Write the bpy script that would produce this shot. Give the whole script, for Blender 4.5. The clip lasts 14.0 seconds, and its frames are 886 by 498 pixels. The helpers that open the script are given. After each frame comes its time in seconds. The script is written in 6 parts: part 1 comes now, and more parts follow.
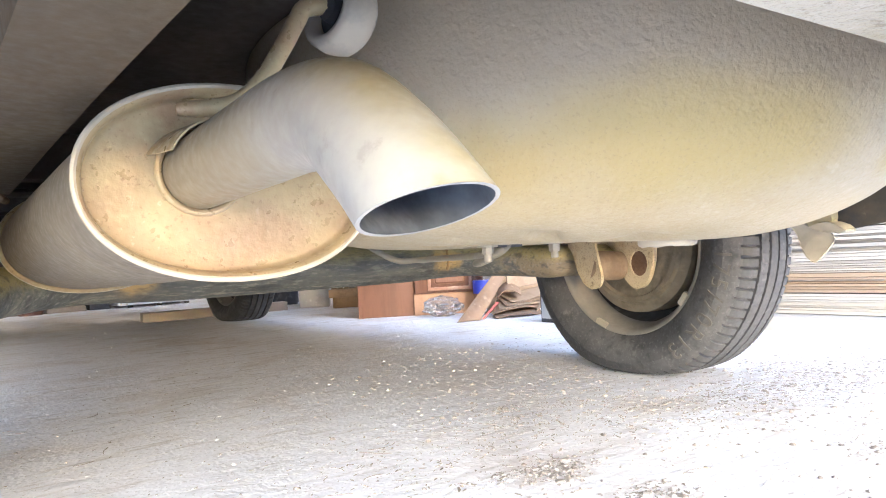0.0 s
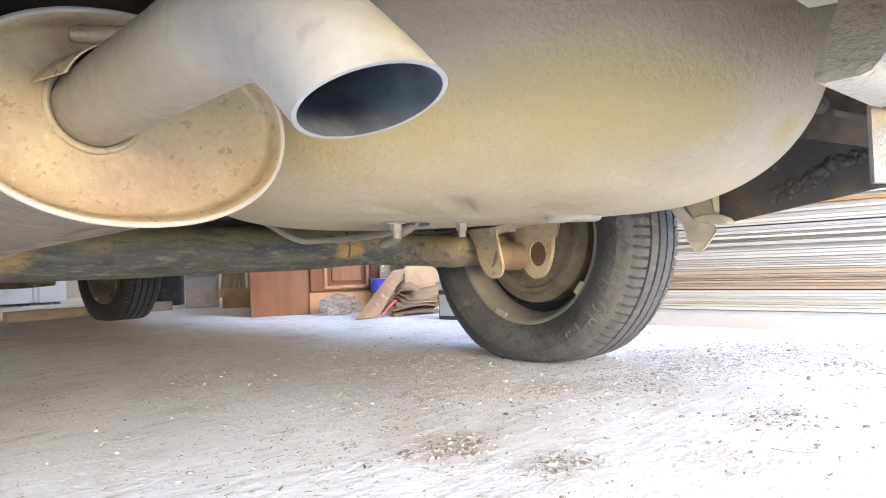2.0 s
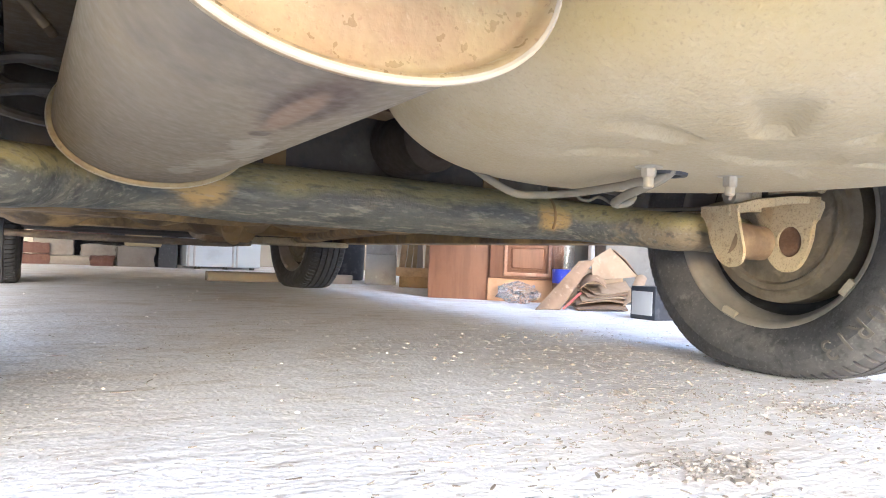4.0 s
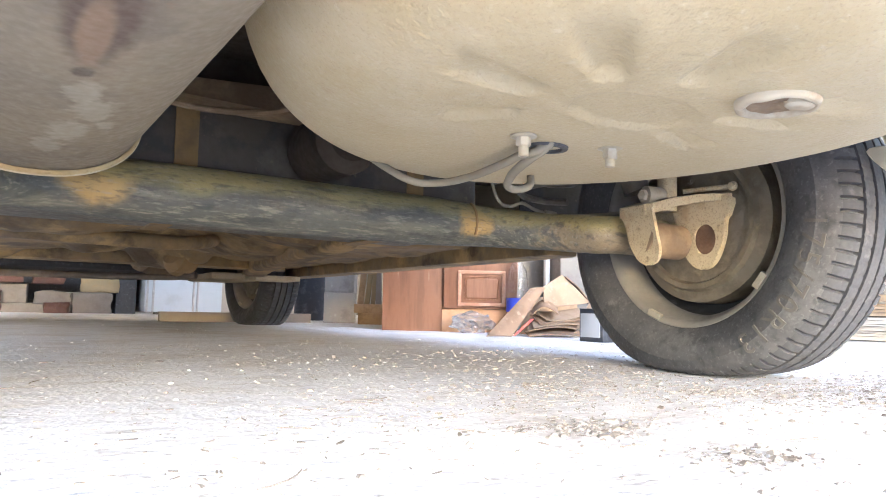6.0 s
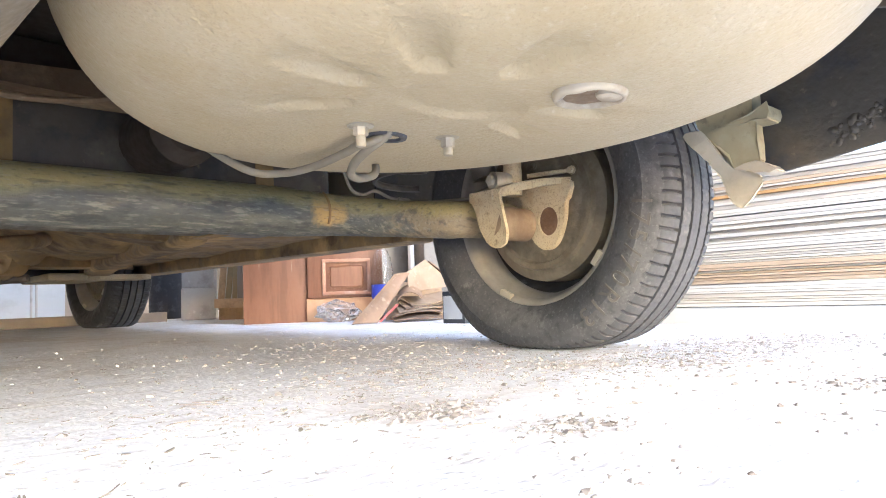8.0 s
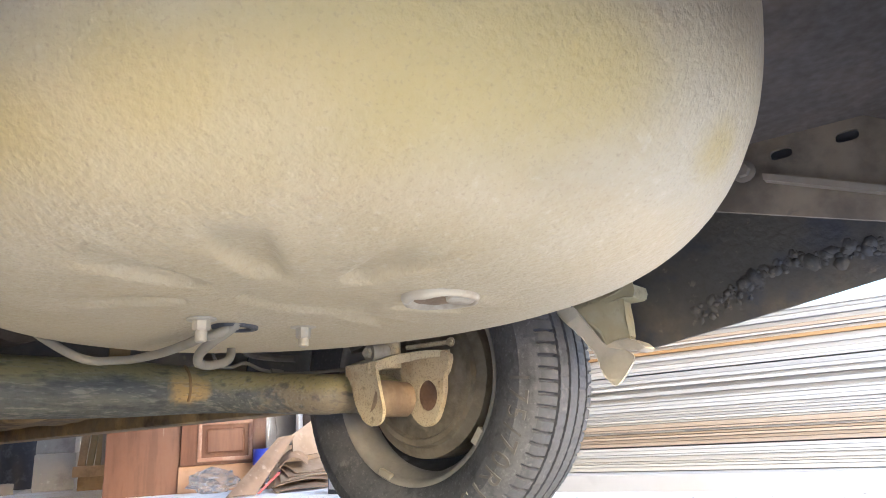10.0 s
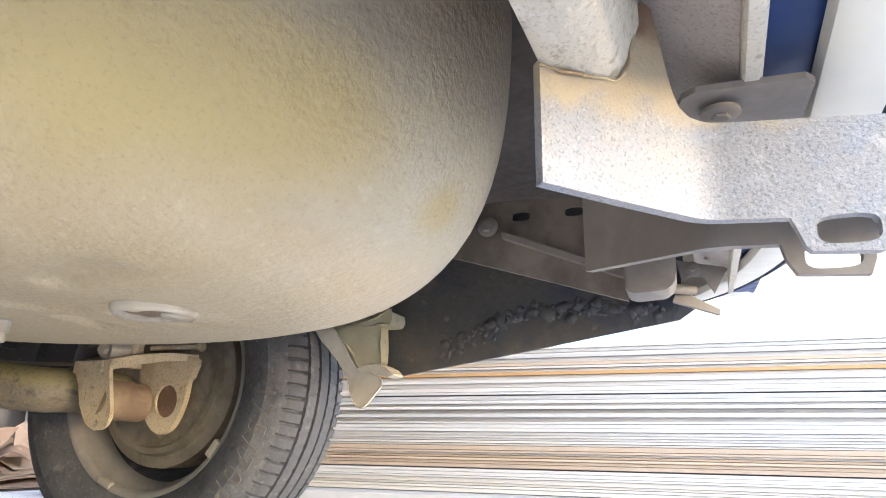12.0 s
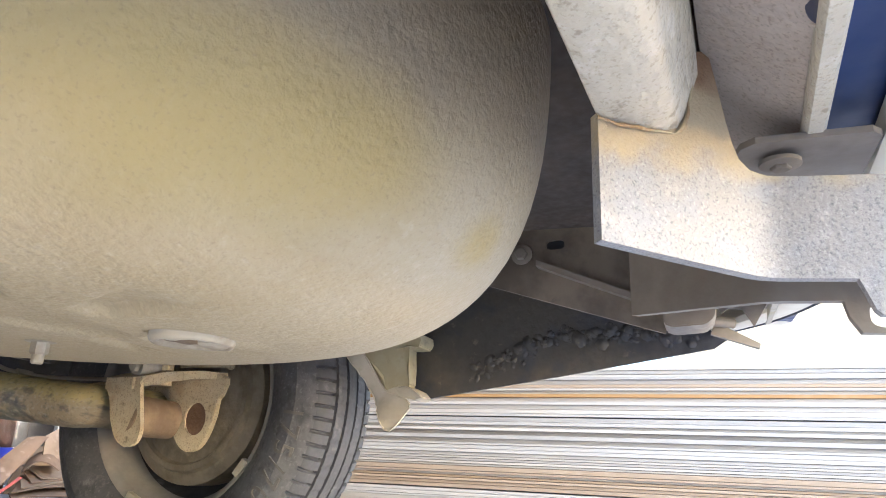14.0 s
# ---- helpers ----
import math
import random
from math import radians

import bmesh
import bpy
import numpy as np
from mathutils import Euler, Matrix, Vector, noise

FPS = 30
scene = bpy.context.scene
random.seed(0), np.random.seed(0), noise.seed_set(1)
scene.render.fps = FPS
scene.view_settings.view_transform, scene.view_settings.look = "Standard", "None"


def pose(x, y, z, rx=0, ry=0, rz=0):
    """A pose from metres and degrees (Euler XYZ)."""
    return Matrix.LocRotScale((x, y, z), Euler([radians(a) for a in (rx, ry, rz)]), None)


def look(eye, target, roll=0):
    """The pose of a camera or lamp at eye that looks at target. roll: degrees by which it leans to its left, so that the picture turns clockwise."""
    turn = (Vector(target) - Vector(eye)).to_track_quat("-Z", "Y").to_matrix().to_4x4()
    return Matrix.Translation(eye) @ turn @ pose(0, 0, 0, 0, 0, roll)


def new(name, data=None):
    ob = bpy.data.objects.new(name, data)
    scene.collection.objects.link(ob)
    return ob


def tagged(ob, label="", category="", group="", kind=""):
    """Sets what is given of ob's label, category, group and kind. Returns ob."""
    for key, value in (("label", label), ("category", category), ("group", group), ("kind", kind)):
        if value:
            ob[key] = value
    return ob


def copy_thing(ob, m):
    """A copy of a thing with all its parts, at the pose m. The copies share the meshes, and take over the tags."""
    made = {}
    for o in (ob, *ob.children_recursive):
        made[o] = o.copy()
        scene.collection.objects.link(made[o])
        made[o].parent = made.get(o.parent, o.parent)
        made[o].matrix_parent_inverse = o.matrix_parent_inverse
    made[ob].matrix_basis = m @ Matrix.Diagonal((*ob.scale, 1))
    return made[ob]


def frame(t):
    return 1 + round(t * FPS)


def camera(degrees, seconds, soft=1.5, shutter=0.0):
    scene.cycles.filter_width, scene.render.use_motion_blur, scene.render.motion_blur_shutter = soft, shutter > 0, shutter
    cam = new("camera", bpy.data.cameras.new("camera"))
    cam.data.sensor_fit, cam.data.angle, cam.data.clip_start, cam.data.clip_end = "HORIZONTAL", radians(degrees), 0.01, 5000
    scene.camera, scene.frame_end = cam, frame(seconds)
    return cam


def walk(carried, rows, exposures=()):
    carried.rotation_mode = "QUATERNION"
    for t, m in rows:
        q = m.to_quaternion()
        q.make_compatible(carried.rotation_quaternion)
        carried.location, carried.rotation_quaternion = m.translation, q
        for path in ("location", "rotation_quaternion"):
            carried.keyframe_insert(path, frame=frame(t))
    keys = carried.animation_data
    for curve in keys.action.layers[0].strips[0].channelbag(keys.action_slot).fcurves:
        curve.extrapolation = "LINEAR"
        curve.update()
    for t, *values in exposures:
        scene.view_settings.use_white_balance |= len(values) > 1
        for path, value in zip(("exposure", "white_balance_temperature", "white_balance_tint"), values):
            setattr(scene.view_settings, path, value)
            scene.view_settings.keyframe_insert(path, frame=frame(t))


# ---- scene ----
cam = camera(67.16, 14.0, 1.0)
PATH = [
    (0, (-0.4936, -0.8720, 0.2439), (0.0964, -0.0648, 0.2601), -3.29),
    (0.5, (-0.4944, -0.8809, 0.2339), (0.0973, -0.0750, 0.2157), -4.62),
    (1, (-0.5091, -0.8736, 0.2177), (0.0663, -0.0557, 0.2245), -2.17),
    (1.5, (-0.5049, -0.8611, 0.2188), (0.1487, -0.1051, 0.2525), -1.28),
    (2, (-0.5003, -0.8512, 0.2073), (0.2095, -0.1471, 0.2267), -2.44),
    (2.5, (-0.5100, -0.7893, 0.1921), (0.1258, -0.0192, 0.2435), -3.31),
    (2.7, (-0.5083, -0.7537, 0.1948), (0.0624, 0.0657, 0.2486), -2.95),
    (4.8, (-0.3994, -0.6761, 0.1271), (0.1332, 0.1701, 0.1415), 4.19),
    (5, (-0.3886, -0.6879, 0.1198), (0.1613, 0.1471, 0.1392), 3.72),
    (5.5, (-0.3702, -0.7101, 0.1056), (0.1744, 0.1245, 0.1889), 1.17),
    (6, (-0.3620, -0.7201, 0.0919), (0.1784, 0.1162, 0.1840), 1.10),
    (6.5, (-0.3572, -0.7195, 0.0919), (0.1990, 0.1062, 0.1859), 1.27),
    (7, (-0.3495, -0.7306, 0.0964), (0.2705, 0.0481, 0.1925), -0.13),
    (7.2, (-0.3471, -0.7347, 0.0951), (0.3040, 0.0195, 0.1807), -1.10),
    (9.3, (-0.3117, -0.7421, 0.1012), (0.4193, -0.0654, 0.1892), -1.21),
    (9.5, (-0.2984, -0.7452, 0.1159), (0.4468, -0.0893, 0.2359), -1.07),
    (10, (-0.2894, -0.7521, 0.1473), (0.4782, -0.1717, 0.4190), -3.42),
    (10.5, (-0.2812, -0.7589, 0.1597), (0.5414, -0.2624, 0.4370), -1.34),
    (11, (-0.2751, -0.7799, 0.1575), (0.5926, -0.3529, 0.4118), -0.69),
    (11.5, (-0.2682, -0.7997, 0.1586), (0.6346, -0.4471, 0.4046), -0.12),
    (12, (-0.2680, -0.8000, 0.1639), (0.6369, -0.4743, 0.4379), 0.65),
    (12.5, (-0.2690, -0.8018, 0.1734), (0.6322, -0.5174, 0.5006), 1.63),
    (13, (-0.2670, -0.8043, 0.1804), (0.6327, -0.5453, 0.5319), 1.61),
    (13.5, (-0.2643, -0.8084, 0.1835), (0.6397, -0.5721, 0.5399), 0.89),
    (14, (-0.2716, -0.7907, 0.1774), (0.6154, -0.4337, 0.4702), 2.08),
]
EXPOSURES = [(0.0, 3.20, 5360, 11), (0.5, 2.85, 5420, 11), (1.0, 2.86, 5420, 11), (2.7, 2.86, 5420, 11), (4.8, 3.34, 5340, 11), (7.2, 3.34, 5340, 11), (9.3, 3.06, 5540, 11), (10.5, 2.87, 5300, 11), (11.3, 2.82, 5340, 11), (12.3, 2.72, 5480, 11), (14.0, 2.62, 5480, 11)]
walk(cam, [(t, look(eye, target, roll)) for t, eye, target, roll in PATH], EXPOSURES)

# ---- light ----
SUN_ELEVATION, SUN_AZIMUTH = 15.0, 195.0     # degrees; azimuth clockwise from +y
world = bpy.data.worlds.new("sky")
world.use_nodes = True
scene.world = world
_n = world.node_tree.nodes
_sky = _n.new("ShaderNodeTexSky")
_sky.sky_type = "NISHITA"
_sky.sun_disc = False
_sky.sun_elevation, _sky.sun_rotation = radians(SUN_ELEVATION), radians(SUN_AZIMUTH)
_sky.air_density, _sky.dust_density = 1.0, 1.5
_n["Background"].inputs["Strength"].default_value = 0.15
world.node_tree.links.new(_sky.outputs["Color"], _n["Background"].inputs["Color"])

sun_data = bpy.data.lights.new("sun", "SUN")
sun_data.energy, sun_data.angle, sun_data.color = 1.0, radians(100), (1.0, 0.97, 0.92)
sun = new("sun", sun_data)
_az, _el = radians(SUN_AZIMUTH), radians(SUN_ELEVATION)
sun.matrix_world = look((math.sin(_az) * math.cos(_el) * 20, math.cos(_az) * math.cos(_el) * 20, math.sin(_el) * 20), (0, 0, 0))


# ---- materials ----
def material(name, base, layers=(), rough=0.7, rough_var=0.12, metal=0.0, bump=0.3, bump_scale=60.0, bump_dist=0.002,
             coarse=0.0, coarse_scale=9.0, per_object=0.0, spec=0.5, stretch=(1, 1, 1)):
    """base colour; layers of (colour, scale, low, high, strength): patches of noise laid over it one by one."""
    m = bpy.data.materials.new(name)
    m.use_nodes = True
    nt = m.node_tree
    n, ln = nt.nodes, nt.links
    bsdf = n["Principled BSDF"]
    bsdf.inputs["Metallic"].default_value = metal
    bsdf.inputs["Specular IOR Level"].default_value = spec
    tc = n.new("ShaderNodeTexCoord")
    rgb = n.new("ShaderNodeRGB")
    rgb.outputs[0].default_value = (*base, 1)
    out = rgb.outputs[0]
    if per_object:
        info = n.new("ShaderNodeObjectInfo")
        hsv = n.new("ShaderNodeHueSaturation")
        mr = n.new("ShaderNodeMapRange")
        mr.inputs["To Min"].default_value, mr.inputs["To Max"].default_value = 1 - per_object, 1 + per_object
        ln.new(info.outputs["Random"], mr.inputs["Value"])
        ln.new(mr.outputs["Result"], hsv.inputs["Value"])
        ln.new(out, hsv.inputs["Color"])
        out = hsv.outputs["Color"]
    for k, (col, scale, low, high, strength) in enumerate(layers):
        tex = n.new("ShaderNodeTexNoise")
        tex.inputs["Scale"].default_value = scale
        tex.inputs["Detail"].default_value = 6.0
        tex.inputs["Roughness"].default_value = 0.62
        mp = n.new("ShaderNodeMapping")
        mp.inputs["Location"].default_value = (3.1 * k + 0.7, 1.7 * k, 5.3 * k)
        mp.inputs["Scale"].default_value = stretch
        ln.new(tc.outputs["Object"], mp.inputs["Vector"])
        ln.new(mp.outputs["Vector"], tex.inputs["Vector"])
        mr = n.new("ShaderNodeMapRange")
        mr.interpolation_type = "SMOOTHSTEP"
        mr.inputs["From Min"].default_value, mr.inputs["From Max"].default_value = low, high
        mr.inputs["To Max"].default_value = strength
        ln.new(tex.outputs["Fac"], mr.inputs["Value"])
        mix = n.new("ShaderNodeMix")
        mix.data_type = "RGBA"
        ln.new(mr.outputs["Result"], mix.inputs[0])
        ln.new(out, mix.inputs[6])
        mix.inputs[7].default_value = (*col, 1)
        out = mix.outputs[2]
    ln.new(out, bsdf.inputs["Base Color"])
    fine = n.new("ShaderNodeTexNoise")
    fine.inputs["Scale"].default_value, fine.inputs["Detail"].default_value = bump_scale, 5.0
    ln.new(tc.outputs["Object"], fine.inputs["Vector"])
    rr = n.new("ShaderNodeMapRange")
    rr.inputs["From Min"].default_value, rr.inputs["From Max"].default_value = 0.3, 0.7
    rr.inputs["To Min"].default_value, rr.inputs["To Max"].default_value = max(rough - rough_var, 0.03), min(rough + rough_var, 1)
    ln.new(fine.outputs["Fac"], rr.inputs["Value"])
    ln.new(rr.outputs["Result"], bsdf.inputs["Roughness"])
    height = fine.outputs["Fac"]
    if coarse:
        big = n.new("ShaderNodeTexNoise")
        big.inputs["Scale"].default_value, big.inputs["Detail"].default_value = coarse_scale, 3.0
        ln.new(tc.outputs["Object"], big.inputs["Vector"])
        ma = n.new("ShaderNodeMath")
        ma.operation = "MULTIPLY_ADD"
        ma.inputs[1].default_value = coarse
        ln.new(big.outputs["Fac"], ma.inputs[0])
        ln.new(height, ma.inputs[2])
        height = ma.outputs[0]
    bp = n.new("ShaderNodeBump")
    bp.inputs["Strength"].default_value, bp.inputs["Distance"].default_value = bump, bump_dist
    ln.new(height, bp.inputs["Height"])
    ln.new(bp.outputs["Normal"], bsdf.inputs["Normal"])
    return m


def speckle(m, colour, scale, low, high, strength, stretch=(1, 1, 1), turn=0.0):
    """One more layer of fine noise over all that the material has so far."""
    nt = m.node_tree
    n, ln = nt.nodes, nt.links
    bsdf = n["Principled BSDF"]
    old = bsdf.inputs["Base Color"].links[0].from_socket
    tc, tex, mr, mix = n.new("ShaderNodeTexCoord"), n.new("ShaderNodeTexNoise"), n.new("ShaderNodeMapRange"), n.new("ShaderNodeMix")
    tex.inputs["Scale"].default_value, tex.inputs["Detail"].default_value = scale, 5.0
    mp = n.new("ShaderNodeMapping")
    mp.inputs["Rotation"].default_value, mp.inputs["Scale"].default_value = (0, 0, radians(turn)), stretch
    ln.new(tc.outputs["Object"], mp.inputs["Vector"])
    ln.new(mp.outputs["Vector"], tex.inputs["Vector"])
    mr.inputs["From Min"].default_value, mr.inputs["From Max"].default_value, mr.inputs["To Max"].default_value = low, high, strength
    ln.new(tex.outputs["Fac"], mr.inputs["Value"])
    mix.data_type = "RGBA"
    ln.new(mr.outputs["Result"], mix.inputs[0])
    ln.new(old, mix.inputs[6])
    mix.inputs[7].default_value = (*colour, 1)
    ln.new(mix.outputs[2], bsdf.inputs["Base Color"])


def ridges(m, scale, stretch, turn, height):
    """Long low ridges, as a trowel or a broom leaves them, under the relief that the material has."""
    n, ln = m.node_tree.nodes, m.node_tree.links
    tc, mp, tex, bp = n.new("ShaderNodeTexCoord"), n.new("ShaderNodeMapping"), n.new("ShaderNodeTexNoise"), n.new("ShaderNodeBump")
    mp.inputs["Rotation"].default_value, mp.inputs["Scale"].default_value = (0, 0, radians(turn)), stretch
    tex.inputs["Scale"].default_value, tex.inputs["Detail"].default_value, tex.inputs["Roughness"].default_value = scale, 5.0, 0.6
    bp.inputs["Strength"].default_value, bp.inputs["Distance"].default_value = 1.0, height
    ln.new(tc.outputs["Object"], mp.inputs["Vector"])
    ln.new(mp.outputs["Vector"], tex.inputs["Vector"])
    ln.new(tex.outputs["Fac"], bp.inputs["Height"])
    top = next(k for k in n if k.type == "BUMP" and k.outputs["Normal"].is_linked)
    while top.inputs["Normal"].is_linked:
        top = top.inputs["Normal"].links[0].from_node
    ln.new(bp.outputs["Normal"], top.inputs["Normal"])


def settle_dust(m, colour, low, high, scale):
    """Dust that lies on the upward side of a part, with an uneven edge."""
    nt = m.node_tree
    n, ln = nt.nodes, nt.links
    bsdf = n["Principled BSDF"]
    old = bsdf.inputs["Base Color"].links[0].from_socket
    geo, sep = n.new("ShaderNodeNewGeometry"), n.new("ShaderNodeSeparateXYZ")
    tex = n.new("ShaderNodeTexNoise")
    tex.inputs["Scale"].default_value, tex.inputs["Detail"].default_value = scale, 6.0
    tc = n.new("ShaderNodeTexCoord")
    ln.new(tc.outputs["Object"], tex.inputs["Vector"])
    add = n.new("ShaderNodeMath")
    add.operation = "MULTIPLY_ADD"
    add.inputs[1].default_value = 1.6
    ln.new(geo.outputs["Normal"], sep.inputs[0])
    ln.new(tex.outputs["Fac"], add.inputs[0])
    ln.new(sep.outputs["Z"], add.inputs[2])
    mr = n.new("ShaderNodeMapRange")
    mr.interpolation_type = "SMOOTHSTEP"
    mr.inputs["From Min"].default_value, mr.inputs["From Max"].default_value = low, high
    mr.inputs["To Max"].default_value = 0.85
    ln.new(add.outputs[0], mr.inputs["Value"])
    mix = n.new("ShaderNodeMix")
    mix.data_type = "RGBA"
    ln.new(mr.outputs["Result"], mix.inputs[0])
    ln.new(old, mix.inputs[6])
    mix.inputs[7].default_value = (*colour, 1)
    ln.new(mix.outputs[2], bsdf.inputs["Base Color"])


def stain(m, colour, axis, low, high, scale, wobble, strength=0.85):
    """A stain that spreads along one object axis, from low (none) to high (full), with a ragged edge."""
    nt = m.node_tree
    n, ln = nt.nodes, nt.links
    bsdf = n["Principled BSDF"]
    old = bsdf.inputs["Base Color"].links[0].from_socket
    tc, sep, tex = n.new("ShaderNodeTexCoord"), n.new("ShaderNodeSeparateXYZ"), n.new("ShaderNodeTexNoise")
    tex.inputs["Scale"].default_value, tex.inputs["Detail"].default_value = scale, 6.0
    ln.new(tc.outputs["Object"], sep.inputs[0])
    ln.new(tc.outputs["Object"], tex.inputs["Vector"])
    add = n.new("ShaderNodeMath")
    add.operation = "MULTIPLY_ADD"
    add.inputs[1].default_value = wobble
    ln.new(tex.outputs["Fac"], add.inputs[0])
    ln.new(sep.outputs[axis], add.inputs[2])
    mr = n.new("ShaderNodeMapRange")
    mr.interpolation_type = "SMOOTHSTEP"
    mr.inputs["From Min"].default_value, mr.inputs["From Max"].default_value = low + wobble / 2, high + wobble / 2
    mr.inputs["To Max"].default_value = strength
    ln.new(add.outputs[0], mr.inputs["Value"])
    mix = n.new("ShaderNodeMix")
    mix.data_type = "RGBA"
    ln.new(mr.outputs["Result"], mix.inputs[0])
    ln.new(old, mix.inputs[6])
    mix.inputs[7].default_value = (*colour, 1)
    ln.new(mix.outputs[2], bsdf.inputs["Base Color"])


def spot(m, colour, centre, size, radius, scale, wobble, strength=0.85, edge=0.3):
    """A ragged stain round one place of the part; size squeezes it along the axes."""
    nt = m.node_tree
    n, ln = nt.nodes, nt.links
    bsdf = n["Principled BSDF"]
    old = bsdf.inputs["Base Color"].links[0].from_socket
    tc, mp, tex = n.new("ShaderNodeTexCoord"), n.new("ShaderNodeMapping"), n.new("ShaderNodeTexNoise")
    mp.vector_type = "TEXTURE"
    mp.inputs["Location"].default_value, mp.inputs["Scale"].default_value = centre, size
    tex.inputs["Scale"].default_value, tex.inputs["Detail"].default_value = scale, 6.0
    ln.new(tc.outputs["Object"], mp.inputs["Vector"])
    ln.new(tc.outputs["Object"], tex.inputs["Vector"])
    far = n.new("ShaderNodeVectorMath")
    far.operation = "LENGTH"
    ln.new(mp.outputs["Vector"], far.inputs[0])
    add = n.new("ShaderNodeMath")
    add.operation = "MULTIPLY_ADD"
    add.inputs[1].default_value = wobble
    ln.new(tex.outputs["Fac"], add.inputs[0])
    ln.new(far.outputs["Value"], add.inputs[2])
    mr = n.new("ShaderNodeMapRange")
    mr.interpolation_type = "SMOOTHSTEP"
    mr.inputs["From Min"].default_value, mr.inputs["From Max"].default_value = radius * (1 - edge) + wobble / 2, radius * (1 + edge) + wobble / 2
    mr.inputs["To Min"].default_value, mr.inputs["To Max"].default_value = strength, 0.0
    ln.new(add.outputs[0], mr.inputs["Value"])
    mix = n.new("ShaderNodeMix")
    mix.data_type = "RGBA"
    ln.new(mr.outputs["Result"], mix.inputs[0])
    ln.new(old, mix.inputs[6])
    mix.inputs[7].default_value = (*colour, 1)
    ln.new(mix.outputs[2], bsdf.inputs["Base Color"])


M_WELL = material("dusty_undercoat", (0.415, 0.345, 0.215), [((0.44, 0.38, 0.265), 3.0, 0.46, 0.64, 0.7), ((0.36, 0.285, 0.155), 5.0, 0.48, 0.70, 0.6),
                  ((0.36, 0.27, 0.17), 38.0, 0.58, 0.74, 0.4), ((0.52, 0.46, 0.34), 90.0, 0.58, 0.72, 0.35)],
                  rough=0.7, bump=0.5, bump_scale=240.0, bump_dist=0.0026, coarse=1.3, coarse_scale=95.0)
# upper part: greyer rough undercoat, with the shaded top painted in as well
stain(M_WELL, (0.30, 0.248, 0.180), "Z", 0.320, 0.385, 14.0, 0.08, 0.75)
for place, r in (((-0.15, -0.48, 0.315), 0.06), ((-0.105, -0.56, 0.322), 0.065), ((-0.05, -0.605, 0.318), 0.06), ((0.0, -0.635, 0.315), 0.045), ((0.118, -0.660, 0.308), 0.022), ((-0.19, -0.40, 0.31), 0.05)):
    spot(M_WELL, (0.40, 0.305, 0.115), place, (1.0, 1.0, 0.62), r, 9.0, r * 1.3, 0.75, 0.75)
speckle(M_WELL, (0.21, 0.155, 0.10), 420.0, 0.57, 0.72, 0.3)
M_PAN = material("dusty_floor_pan", (0.22, 0.150, 0.070), [((0.46, 0.31, 0.12), 5.0, 0.50, 0.64, 0.75), ((0.045, 0.032, 0.022), 6.0, 0.48, 0.62, 0.8), ((0.14, 0.105, 0.07), 18.0, 0.5, 0.66, 0.6)],
                 rough=0.8, bump=0.5, bump_scale=45.0, bump_dist=0.004)
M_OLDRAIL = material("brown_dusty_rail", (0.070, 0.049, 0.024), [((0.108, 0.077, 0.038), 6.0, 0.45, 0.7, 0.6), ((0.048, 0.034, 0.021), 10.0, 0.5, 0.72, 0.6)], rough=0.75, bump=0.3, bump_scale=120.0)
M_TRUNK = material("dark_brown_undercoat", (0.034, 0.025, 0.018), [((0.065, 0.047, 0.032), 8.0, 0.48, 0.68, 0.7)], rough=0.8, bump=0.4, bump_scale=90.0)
M_RAIL = material("dusty_beige_paint", (0.45, 0.405, 0.31), [((0.40, 0.33, 0.19), 10.0, 0.47, 0.66, 0.7), ((0.36, 0.345, 0.32), 16.0, 0.5, 0.66, 0.3), ((0.55, 0.51, 0.43), 70.0, 0.56, 0.7, 0.6), ((0.20, 0.155, 0.10), 120.0, 0.58, 0.68, 0.6)],
                  rough=0.75, bump=0.8, bump_scale=190.0, bump_dist=0.003)
speckle(M_RAIL, (0.22, 0.18, 0.12), 650.0, 0.56, 0.67, 0.45)
M_MUFF = material("aluminised_steel", (0.185, 0.153, 0.108), [((0.265, 0.215, 0.14), 5.0, 0.45, 0.68, 0.7), ((0.13, 0.105, 0.08), 9.0, 0.5, 0.66, 0.6), ((0.20, 0.13, 0.08), 30.0, 0.63, 0.72, 0.5),
                  ((0.27, 0.23, 0.17), 45.0, 0.6, 0.72, 0.4)], rough=0.6, metal=0.15, bump=0.12, bump_scale=140.0, bump_dist=0.001)
spot(M_MUFF, (0.085, 0.055, 0.040), (0.002, 0.085, -0.066), (0.55, 2.0, 1.0), 0.034, 55.0, 0.022, 0.85)
spot(M_MUFF, (0.24, 0.165, 0.105), (0.001, 0.105, -0.066), (0.30, 1.7, 1.0), 0.030, 60.0, 0.020, 0.8)
spot(M_MUFF, (0.07, 0.045, 0.032), (0.001, 0.172, -0.066), (0.8, 1.2, 1.0), 0.008, 90.0, 0.008, 0.8)
for place, r in (((0.006, 0.215, -0.068), 0.020), ((0.016, 0.26, -0.07), 0.024), ((0.002, 0.33, -0.07), 0.026), ((-0.010, 0.39, -0.072), 0.020), ((0.03, 0.31, -0.068), 0.012)):
    spot(M_MUFF, (0.36, 0.32, 0.245), place, (0.6, 1.3, 1.0), r, 70.0, r * 1.8, 0.55)
